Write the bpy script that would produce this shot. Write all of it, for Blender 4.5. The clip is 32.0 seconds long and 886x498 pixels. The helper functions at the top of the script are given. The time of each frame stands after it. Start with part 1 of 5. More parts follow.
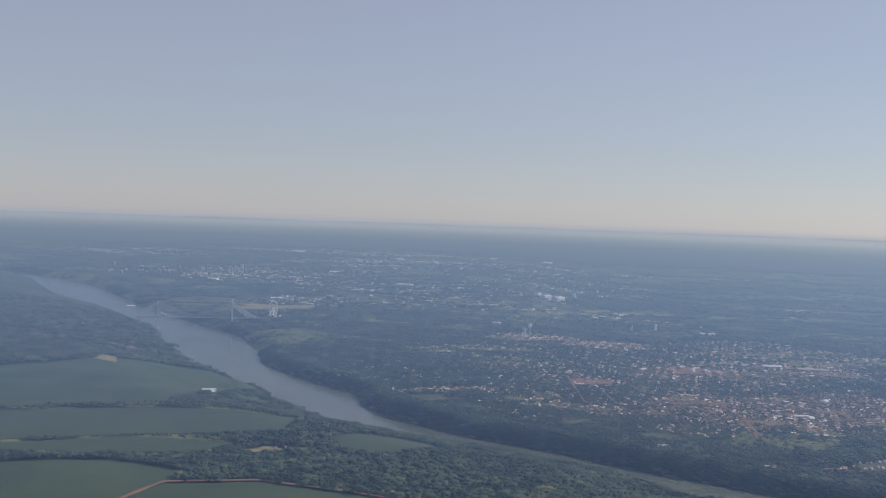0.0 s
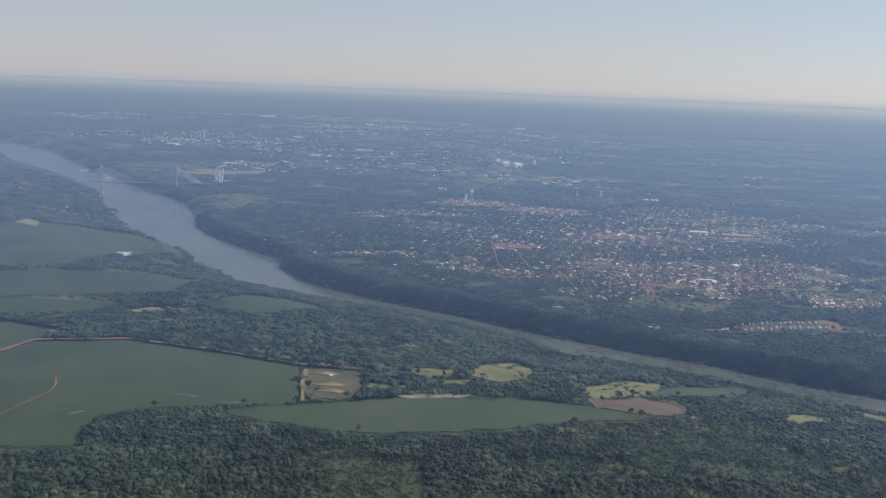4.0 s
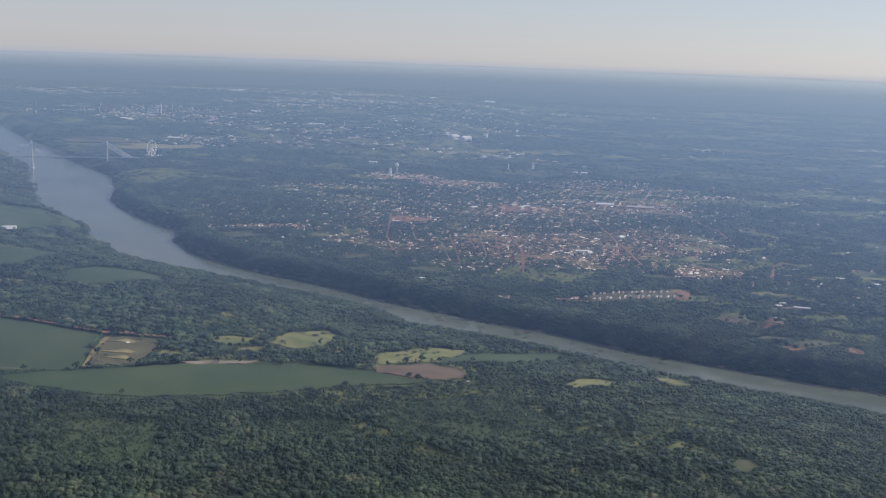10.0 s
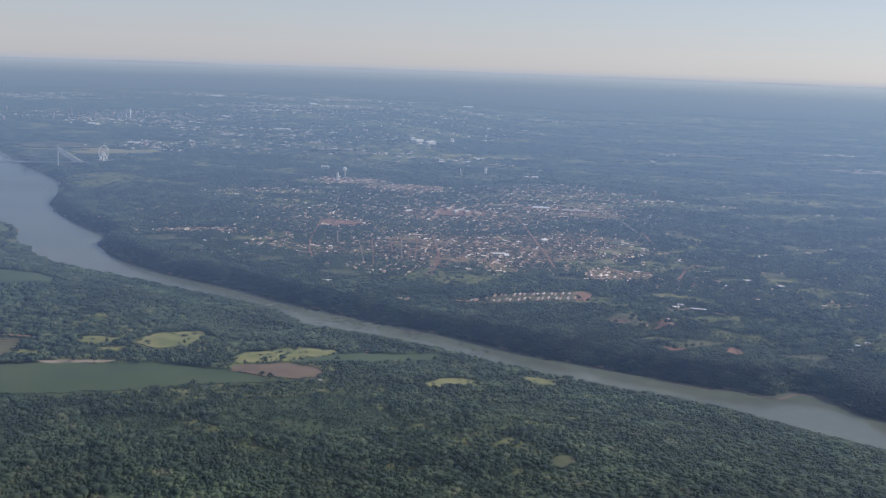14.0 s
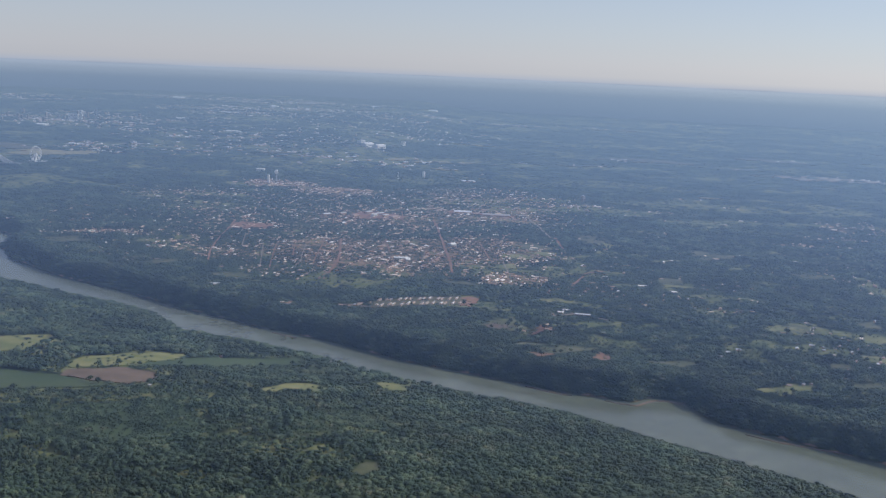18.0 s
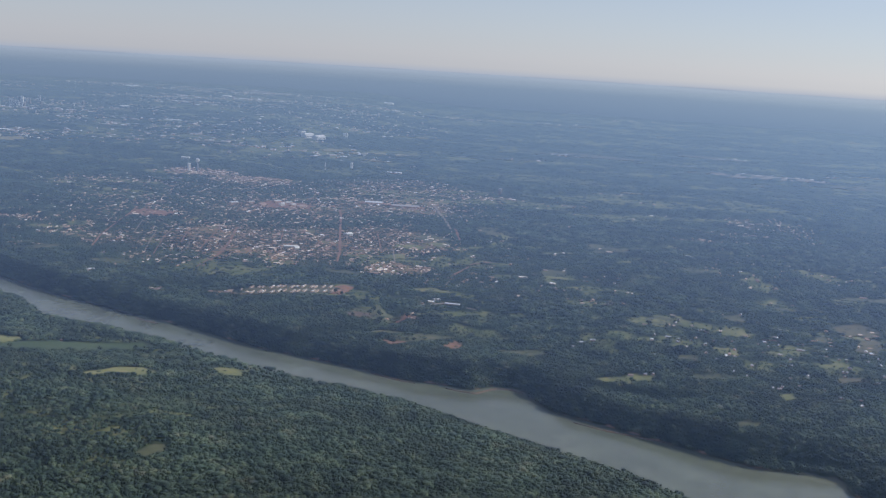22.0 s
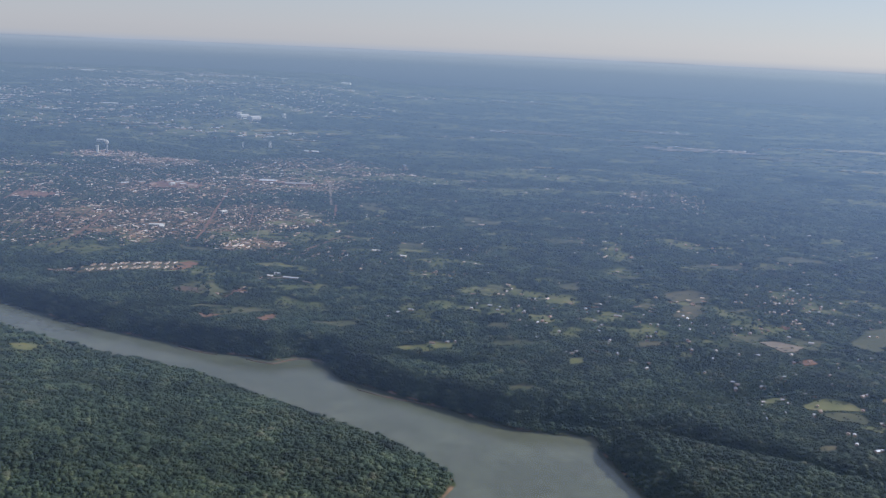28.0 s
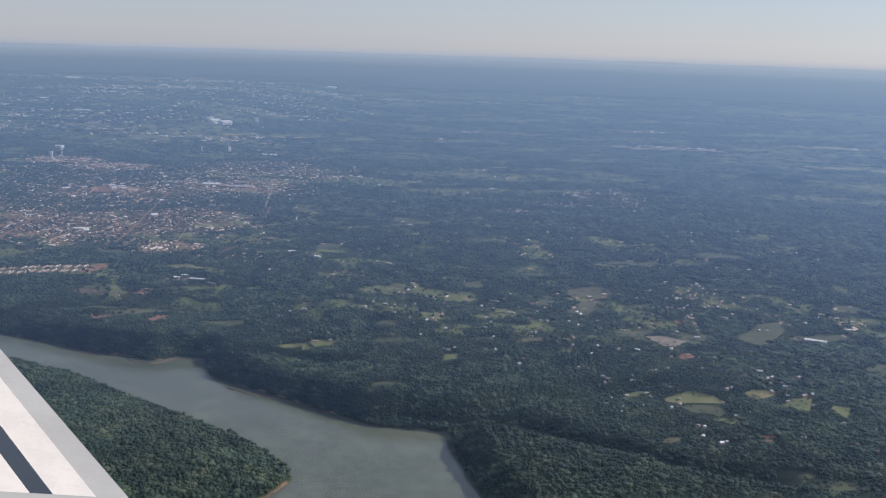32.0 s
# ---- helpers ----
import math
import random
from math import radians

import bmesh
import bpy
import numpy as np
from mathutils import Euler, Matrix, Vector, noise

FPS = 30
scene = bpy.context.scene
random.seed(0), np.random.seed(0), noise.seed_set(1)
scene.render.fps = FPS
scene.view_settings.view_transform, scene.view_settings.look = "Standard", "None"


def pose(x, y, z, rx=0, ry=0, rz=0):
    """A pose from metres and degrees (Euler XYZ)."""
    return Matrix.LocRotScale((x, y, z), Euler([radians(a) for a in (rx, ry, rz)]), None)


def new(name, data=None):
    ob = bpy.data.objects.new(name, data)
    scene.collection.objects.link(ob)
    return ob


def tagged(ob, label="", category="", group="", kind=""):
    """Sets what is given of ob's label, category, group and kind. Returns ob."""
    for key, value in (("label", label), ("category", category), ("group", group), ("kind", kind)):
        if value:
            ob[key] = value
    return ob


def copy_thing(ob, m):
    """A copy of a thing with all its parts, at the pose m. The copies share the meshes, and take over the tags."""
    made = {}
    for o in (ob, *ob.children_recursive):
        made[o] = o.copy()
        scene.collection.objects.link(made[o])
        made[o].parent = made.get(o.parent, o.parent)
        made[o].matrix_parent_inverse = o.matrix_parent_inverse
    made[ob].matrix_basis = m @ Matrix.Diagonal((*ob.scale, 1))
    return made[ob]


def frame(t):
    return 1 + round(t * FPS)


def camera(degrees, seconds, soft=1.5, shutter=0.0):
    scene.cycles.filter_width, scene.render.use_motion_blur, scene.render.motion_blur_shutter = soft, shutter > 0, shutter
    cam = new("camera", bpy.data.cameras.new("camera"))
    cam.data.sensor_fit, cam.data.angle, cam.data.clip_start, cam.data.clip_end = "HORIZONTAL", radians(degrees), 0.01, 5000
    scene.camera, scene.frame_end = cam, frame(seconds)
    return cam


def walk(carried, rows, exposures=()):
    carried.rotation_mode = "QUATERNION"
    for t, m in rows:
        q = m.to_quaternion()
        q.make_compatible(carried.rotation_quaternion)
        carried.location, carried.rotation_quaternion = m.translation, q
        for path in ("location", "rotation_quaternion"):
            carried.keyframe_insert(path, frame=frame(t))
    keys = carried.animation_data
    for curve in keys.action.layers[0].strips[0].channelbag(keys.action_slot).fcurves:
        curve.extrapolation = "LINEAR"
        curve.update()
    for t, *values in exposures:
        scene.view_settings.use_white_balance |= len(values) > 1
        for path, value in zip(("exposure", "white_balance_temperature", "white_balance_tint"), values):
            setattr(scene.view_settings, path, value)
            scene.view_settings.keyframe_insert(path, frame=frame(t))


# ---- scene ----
# One quarter of true size throughout: 1 m here stands for 4 m of country.
cam = camera(46.01, 32.0, soft=1.2)
ROWS = [
    (0.0, 0.00, -0.00, 171.55, 6.555, -2.000, -2.038),
    (0.5, 9.18, -0.58, 172.00, 6.490, -4.217, -1.993),
    (1.0, 18.35, -1.16, 172.45, 6.400, -5.518, -2.030),
    (1.5, 27.49, -1.74, 172.90, 6.381, -5.869, -2.029),
    (2.0, 36.62, -2.32, 173.36, 6.310, -6.804, -2.008),
    (2.5, 45.75, -2.92, 173.83, 6.218, -7.830, -2.079),
    (3.0, 54.89, -3.54, 174.31, 6.162, -8.226, -2.155),
    (3.5, 64.06, -4.19, 174.80, 6.111, -8.781, -2.199),
    (5.5, 101.32, -7.36, 176.83, 5.876, -10.409, -2.338),
    (6.0, 110.83, -8.24, 177.43, 5.860, -10.618, -2.306),
    (6.5, 120.37, -9.14, 178.05, 5.838, -10.762, -2.297),
    (7.0, 129.94, -10.04, 178.69, 5.897, -10.853, -2.263),
    (7.5, 139.56, -10.95, 179.35, 5.889, -10.835, -2.219),
    (8.0, 149.21, -11.86, 180.01, 5.890, -10.938, -2.171),
    (8.5, 158.88, -12.76, 180.65, 5.903, -11.089, -2.108),
    (9.0, 168.56, -13.65, 181.27, 5.953, -11.129, -2.050),
    (9.5, 178.25, -14.48, 181.86, 6.005, -10.945, -2.010),
    (10.0, 187.93, -15.24, 182.42, 5.993, -10.803, -2.039),
    (10.5, 197.63, -15.92, 182.92, 5.987, -10.549, -2.075),
    (11.0, 207.37, -16.48, 183.34, 6.011, -10.249, -2.019),
    (11.5, 217.16, -16.92, 183.68, 6.035, -10.359, -2.045),
    (12.0, 227.01, -17.21, 183.92, 5.990, -10.622, -2.048),
    (12.5, 236.93, -17.34, 184.07, 5.985, -10.631, -2.058),
    (13.0, 246.90, -17.29, 184.16, 6.006, -10.584, -2.045),
    (13.5, 256.90, -17.04, 184.23, 5.967, -10.526, -2.024),
    (15.5, 296.92, -10.92, 184.34, 5.809, -10.451, -1.924),
    (16.0, 306.68, -8.86, 184.75, 5.767, -10.235, -1.940),
    (16.5, 316.42, -6.80, 185.20, 5.570, -10.052, -2.415),
    (17.0, 326.21, -4.89, 185.58, 5.372, -10.197, -2.439),
    (17.5, 336.08, -3.22, 185.86, 5.233, -10.290, -2.396),
    (18.0, 346.04, -1.84, 186.04, 5.123, -10.251, -2.486),
    (18.5, 356.11, -0.77, 186.12, 5.017, -10.056, -2.518),
    (19.0, 366.27, 0.01, 186.14, 4.928, -10.094, -2.619),
    (19.5, 376.53, 0.53, 186.13, 4.792, -10.212, -2.703),
    (20.0, 386.88, 0.86, 186.13, 4.633, -10.386, -2.743),
    (20.5, 397.30, 1.05, 186.17, 4.484, -10.545, -2.838),
    (21.0, 407.77, 1.13, 186.28, 4.361, -10.408, -3.101),
    (21.5, 418.26, 1.15, 186.43, 4.155, -10.450, -3.145),
    (22.0, 428.75, 1.14, 186.64, 3.905, -10.502, -3.497),
    (22.5, 439.22, 1.11, 186.87, 3.677, -10.553, -3.619),
    (23.0, 449.66, 1.05, 187.10, 3.425, -10.510, -3.580),
    (23.5, 460.08, 0.96, 187.32, 3.316, -10.614, -3.571),
    (24.0, 470.48, 0.84, 187.50, 3.266, -10.716, -3.519),
    (24.5, 480.86, 0.70, 187.68, 3.221, -10.990, -3.347),
    (25.0, 491.23, 0.55, 187.86, 3.154, -11.188, -3.262),
    (25.5, 501.61, 0.39, 188.03, 3.118, -11.444, -3.109),
    (27.5, 543.23, -0.16, 188.57, 3.276, -11.531, -2.707),
    (28.0, 553.70, -0.20, 188.71, 3.291, -11.544, -2.534),
    (28.5, 564.19, -0.24, 188.83, 3.420, -11.474, -2.434),
    (29.0, 574.69, -0.26, 188.96, 3.491, -11.399, -2.291),
    (29.5, 585.21, -0.25, 189.09, 3.641, -11.333, -2.185),
    (30.0, 595.75, -0.22, 189.20, 3.761, -11.228, -2.218),
    (30.5, 606.30, -0.17, 189.30, 3.871, -11.317, -2.075),
    (31.0, 616.88, -0.12, 189.38, 3.915, -11.348, -1.994),
    (31.5, 627.46, -0.06, 189.45, 3.819, -11.287, -1.910),
    (32.0, 638.04, 0.00, 189.51, 3.621, -11.396, -1.723),
]
walk(cam, [(t, pose(x, y, z, 90 + pitch, roll, yaw)) for t, x, y, z, yaw, pitch, roll in ROWS],
     exposures=[(0.0, -0.03, 6250, 12), (3.0, 0.09, 6200, 12), (6.0, 0.18, 6200, 12), (13.5, 0.17, 6150, 12), (17.0, 0.14, 5900, 11.5), (32.0, 0.10, 5900, 11.5)])

# ---- light ----
SUN_EL, SUN_AZ = 31.0, 62.0     # degrees; azimuth from +y towards +x
world = bpy.data.worlds.new("sky")
scene.world = world
world.use_nodes = True
wn = world.node_tree.nodes
sky = wn.new("ShaderNodeTexSky")
sky.sky_type, sky.sun_disc = "NISHITA", False
sky.sun_elevation, sky.sun_rotation = radians(SUN_EL), radians(SUN_AZ)
sky.altitude, sky.air_density, sky.dust_density, sky.ozone_density = 150, 1.0, 0.15, 3.0
wn["Background"].inputs["Strength"].default_value = 0.072
pale, milky = wn.new("ShaderNodeHueSaturation"), wn.new("ShaderNodeMix")
pale.inputs["Saturation"].default_value = 0.75
milky.data_type = "RGBA"
milky.inputs["Factor"].default_value = 0.40
milky.inputs["B"].default_value = (7.2, 7.4, 8.9, 1)      # thin high cloud veil
world.node_tree.links.new(sky.outputs["Color"], pale.inputs["Color"])
world.node_tree.links.new(pale.outputs["Color"], milky.inputs["A"])
world.node_tree.links.new(milky.outputs["Result"], wn["Background"].inputs["Color"])
sun = new("sun", bpy.data.lights.new("sun", "SUN"))
sun.data.energy, sun.data.angle, sun.data.color = 4.1, radians(0.5), (1.0, 0.92, 0.80)
sun_way = Vector((math.sin(radians(SUN_AZ)) * math.cos(radians(SUN_EL)), math.cos(radians(SUN_AZ)) * math.cos(radians(SUN_EL)), math.sin(radians(SUN_EL))))
sun.matrix_world = Matrix.Translation((300, 900, 900)) @ sun_way.to_track_quat("Z", "Y").to_matrix().to_4x4()


# ---- materials ----
def material(name, stops, scale=1.0, detail=4.0, rough=0.8, bump=0.0, bump_scale=None, spread=0.0, by="noise", metal=0.0, spec=0.3, sheen=0.0, patches=None):
    """A surface from a ramp of colours over noise (by='noise'), each island (by='island') or each object (by='object').
    spread: how much the noise shifts the ramp of islands. patches: (scale, colour, share), a second, broader cover."""
    m = bpy.data.materials.new(name)
    m.use_nodes = True
    nodes, links = m.node_tree.nodes, m.node_tree.links
    bsdf = nodes["Principled BSDF"]
    bsdf.inputs["Roughness"].default_value = rough
    bsdf.inputs["Metallic"].default_value = metal
    bsdf.inputs["Specular IOR Level"].default_value = spec
    bsdf.inputs["Sheen Weight"].default_value = sheen
    geo = nodes.new("ShaderNodeNewGeometry")
    tex = nodes.new("ShaderNodeTexNoise")
    tex.inputs["Scale"].default_value, tex.inputs["Detail"].default_value = scale, detail
    links.new(geo.outputs["Position"], tex.inputs["Vector"])
    ramp = nodes.new("ShaderNodeValToRGB")
    while len(ramp.color_ramp.elements) < len(stops):
        ramp.color_ramp.elements.new(0.5)
    for e, (at, colour) in zip(ramp.color_ramp.elements, stops):
        e.position, e.color = at, (*colour, 1)
    if by == "noise":
        links.new(tex.outputs["Fac"], ramp.inputs["Fac"])
    else:
        pick = geo.outputs["Random Per Island"]
        if by == "object":
            pick = nodes.new("ShaderNodeObjectInfo").outputs["Random"]
        mix = nodes.new("ShaderNodeMath")
        mix.operation = "MULTIPLY_ADD"
        mix.inputs[1].default_value = spread
        links.new(tex.outputs["Fac"], mix.inputs[0])
        base = nodes.new("ShaderNodeMath")
        base.operation = "MULTIPLY_ADD"
        keep = 1 - min(spread, 1.0) * 0.5
        base.inputs[1].default_value, base.inputs[2].default_value = keep, (1 - keep) / 2 - spread / 2
        links.new(pick, base.inputs[0])
        links.new(base.outputs[0], mix.inputs[2])
        links.new(mix.outputs[0], ramp.inputs["Fac"])
    colour = ramp.outputs["Color"]
    for psize, pcolour, share in patches or ():
        ptex = nodes.new("ShaderNodeTexNoise")
        ptex.inputs["Scale"].default_value, ptex.inputs["Detail"].default_value = psize, 5
        links.new(geo.outputs["Position"], ptex.inputs["Vector"])
        edge = nodes.new("ShaderNodeMapRange")
        edge.inputs["From Min"].default_value, edge.inputs["From Max"].default_value = 0.62 - share * 0.3, 0.70 - share * 0.3
        links.new(ptex.outputs["Fac"], edge.inputs["Value"])
        over = nodes.new("ShaderNodeMix")
        over.data_type = "RGBA"
        over.inputs["B"].default_value = (*pcolour, 1)
        links.new(edge.outputs["Result"], over.inputs["Factor"])
        links.new(colour, over.inputs["A"])
        colour = over.outputs["Result"]
    links.new(colour, bsdf.inputs["Base Color"])
    if bump:
        btex = nodes.new("ShaderNodeTexNoise")
        btex.inputs["Scale"].default_value, btex.inputs["Detail"].default_value = bump_scale or scale, 6
        links.new(geo.outputs["Position"], btex.inputs["Vector"])
        b = nodes.new("ShaderNodeBump")
        b.inputs["Strength"].default_value, b.inputs["Distance"].default_value = bump, 0.5
        links.new(btex.outputs["Fac"], b.inputs["Height"])
        links.new(b.outputs["Normal"], bsdf.inputs["Normal"])
    return m


LEAF = material("leaf_canopy", [(0.0, (0.011, 0.024, 0.019)), (0.36, (0.030, 0.050, 0.031)), (0.62, (0.056, 0.082, 0.045)), (0.85, (0.088, 0.112, 0.057)), (1.0, (0.125, 0.126, 0.074))],
                scale=0.08, detail=4, rough=0.8, by="island", spread=1.6, spec=0.2, bump=1.0, bump_scale=3.0)
FLOOR = material("wood_and_scrub", [(0.3, (0.028, 0.042, 0.02)), (0.55, (0.045, 0.064, 0.028)), (0.75, (0.08, 0.095, 0.042))],
                 scale=0.16, detail=7, rough=0.9, bump=1.0, bump_scale=0.25, spec=0.15)


def speckle(m, scale, low, high):
    """Leaf by leaf variation: multiplies a material's colour by fine noise."""
    nodes, links = m.node_tree.nodes, m.node_tree.links
    bsdf = nodes["Principled BSDF"]
    under = bsdf.inputs["Base Color"].links[0].from_socket
    geo, tex, reach, mul = nodes.new("ShaderNodeNewGeometry"), nodes.new("ShaderNodeTexNoise"), nodes.new("ShaderNodeMapRange"), nodes.new("ShaderNodeMix")
    tex.inputs["Scale"].default_value, tex.inputs["Detail"].default_value = scale, 3
    links.new(geo.outputs["Position"], tex.inputs["Vector"])
    reach.inputs["From Min"].default_value, reach.inputs["From Max"].default_value = 0.36, 0.64
    reach.inputs["To Min"].default_value, reach.inputs["To Max"].default_value = low, high
    links.new(tex.outputs["Fac"], reach.inputs["Value"])
    mul.data_type, mul.blend_type = "RGBA", "MULTIPLY"
    mul.inputs["Factor"].default_value = 1.0
    links.new(under, mul.inputs["A"])
    links.new(reach.outputs["Result"], mul.inputs["B"])
    links.new(mul.outputs["Result"], bsdf.inputs["Base Color"])


def spread_over(m, attribute, colours, scale):
    """Lays a second cover over a material where the mesh's attribute says so, with a broken edge."""
    nodes, links = m.node_tree.nodes, m.node_tree.links
    bsdf = nodes["Principled BSDF"]
    under = bsdf.inputs["Base Color"].links[0].from_socket
    att, geo = nodes.new("ShaderNodeAttribute"), nodes.new("ShaderNodeNewGeometry")
    att.attribute_name = attribute
    tex, ramp = nodes.new("ShaderNodeTexNoise"), nodes.new("ShaderNodeValToRGB")
    tex.inputs["Scale"].default_value, tex.inputs["Detail"].default_value = scale, 6
    links.new(geo.outputs["Position"], tex.inputs["Vector"])
    for e, (at, c) in zip(ramp.color_ramp.elements, ((0.35, colours[0]), (0.68, colours[1]))):
        e.position, e.color = at, (*c, 1)
    links.new(tex.outputs["Fac"], ramp.inputs["Fac"])
    add, edge = nodes.new("ShaderNodeMath"), nodes.new("ShaderNodeMapRange")
    add.operation = "ADD"
    links.new(att.outputs["Fac"], add.inputs[0])
    links.new(tex.outputs["Fac"], add.inputs[1])
    edge.inputs["From Min"].default_value, edge.inputs["From Max"].default_value = 0.85, 1.05
    links.new(add.outputs[0], edge.inputs["Value"])
    over = nodes.new("ShaderNodeMix")
    over.data_type = "RGBA"
    links.new(edge.outputs["Result"], over.inputs["Factor"])
    links.new(under, over.inputs["A"])
    links.new(ramp.outputs["Color"], over.inputs["B"])
    links.new(over.outputs["Result"], bsdf.inputs["Base Color"])


speckle(LEAF, 2.4, 0.38, 1.6)
speckle(LEAF, 0.022, 0.78, 1.28)
spread_over(FLOOR, "open_land", ((0.085, 0.11, 0.04), (0.19, 0.19, 0.08)), 0.06)
spread_over(FLOOR, "settled", ((0.095, 0.078, 0.045), (0.31, 0.195, 0.11)), 0.16)
spread_over(FLOOR, "shore", ((0.12, 0.09, 0.06), (0.30, 0.19, 0.12)), 0.12)
GRASS = material("meadow_grass", [(0.3, (0.112, 0.13, 0.044)), (0.55, (0.18, 0.182, 0.068)), (0.75, (0.24, 0.215, 0.098))], scale=0.09, detail=6, rough=0.9, bump=0.3, bump_scale=0.8)
PASTURE = material("rough_pasture", [(0.3, (0.062, 0.074, 0.033)), (0.55, (0.095, 0.10, 0.047)), (0.75, (0.145, 0.13, 0.068))], scale=0.07, detail=6, rough=0.9, bump=0.4, bump_scale=0.6)
CROP = material("green_crop", [(0.25, (0.036, 0.058, 0.024)), (0.5, (0.049, 0.074, 0.03)), (0.8, (0.074, 0.092, 0.04))], scale=0.025, detail=5, rough=0.85, bump=0.15, bump_scale=1.5)
STRAW = material("dry_straw", [(0.3, (0.17, 0.15, 0.06)), (0.6, (0.27, 0.23, 0.10)), (0.8, (0.33, 0.29, 0.15))], scale=0.15, detail=6, rough=0.9)
PLOUGH = material("ploughed_soil", [(0.3, (0.115, 0.085, 0.06)), (0.6, (0.16, 0.115, 0.08)), (0.8, (0.13, 0.12, 0.07))], scale=0.08, detail=6, rough=0.95, bump=0.3, bump_scale=1.2)
FALLOW = material("fallow_ground", [(0.3, (0.078, 0.078, 0.04)), (0.55, (0.112, 0.103, 0.054)), (0.75, (0.16, 0.142, 0.076))], scale=0.1, detail=6, rough=0.95, bump=0.3, bump_scale=1.0)
HEATH = material("rough_heath", [(0.3, (0.05, 0.052, 0.034)), (0.55, (0.075, 0.07, 0.046)), (0.75, (0.115, 0.095, 0.062))], scale=0.05, detail=6, rough=0.95, bump=0.4, bump_scale=0.8)
EARTH = material("red_earth", [(0.3, (0.19, 0.10, 0.06)), (0.6, (0.27, 0.15, 0.09)), (0.8, (0.33, 0.22, 0.15))], scale=0.2, detail=6, rough=0.95)
SAND = material("pale_ground", [(0.3, (0.19, 0.155, 0.11)), (0.6, (0.28, 0.23, 0.17)), (0.8, (0.35, 0.31, 0.25))], scale=0.2, detail=6, rough=0.95)
WALL = material("plaster", [(0.0, (0.42, 0.32, 0.23)), (0.5, (0.55, 0.44, 0.33)), (0.8, (0.50, 0.31, 0.20)), (1.0, (0.74, 0.66, 0.55))], scale=1.0, by="island", spread=0.1, rough=0.9)
ROOF = material("roofing", [(0.0, (0.22, 0.12, 0.075)), (0.3, (0.36, 0.21, 0.125)), (0.46, (0.34, 0.25, 0.17)), (0.6, (0.60, 0.42, 0.26)), (0.78, (0.77, 0.60, 0.42)), (0.94, (0.95, 0.90, 0.82))],
                scale=0.8, by="island", spread=0.15, rough=0.55, bump=0.3, bump_scale=3)
CITY_ROOF = material("city_roofing", [(0.0, (0.26, 0.20, 0.16)), (0.35, (0.40, 0.36, 0.33)), (0.65, (0.52, 0.49, 0.46)), (0.85, (0.72, 0.70, 0.67)), (0.98, (0.94, 0.94, 0.93))],
                     scale=0.3, by="island", spread=0.1, rough=0.5, bump=0.2, bump_scale=1)
ROOF_ONE = material("house_roofing", [(0.0, (0.26, 0.15, 0.10)), (0.2, (0.40, 0.27, 0.19)), (0.42, (0.42, 0.37, 0.32)), (0.68, (0.60, 0.57, 0.53)), (0.86, (0.80, 0.79, 0.77)), (1.0, (0.92, 0.92, 0.91))],
                    scale=0.8, by="object", spread=0.15, rough=0.55, bump=0.3, bump_scale=3)
CONCRETE = material("concrete", [(0.3, (0.38, 0.37, 0.35)), (0.7, (0.50, 0.49, 0.47))], scale=0.5, rough=0.85, bump=0.2, bump_scale=2)
WHITE = material("white_sheet", [(0.3, (0.77, 0.73, 0.66)), (0.7, (0.87, 0.84, 0.77))], scale=0.3, rough=0.5)
STEEL = material("galvanised_steel", [(0.3, (0.45, 0.46, 0.47)), (0.7, (0.58, 0.59, 0.60))], scale=0.6, rough=0.45, metal=0.6)
DARK = material("dark_glass", [(0.3, (0.03, 0.035, 0.04)), (0.7, (0.05, 0.06, 0.07))], scale=0.5, rough=0.2, spec=0.5)
BARK = material("bark", [(0.3, (0.07, 0.05, 0.035)), (0.7, (0.13, 0.10, 0.075))], scale=1.5, rough=0.95)

# muddy river: broken ripples, silt in drifts
RIVER_WATER = material("river_water", [(0.3, (0.105, 0.118, 0.082)), (0.55, (0.122, 0.135, 0.094)), (0.75, (0.148, 0.156, 0.11))], scale=0.012, detail=6, rough=0.16, spec=0.5, bump=0.0,
                       patches=((0.04, (0.128, 0.138, 0.10), 0.2),))


speckle(RIVER_WATER, 0.03, 0.9, 1.1)
speckle(RIVER_WATER, 0.15, 0.92, 1.08)


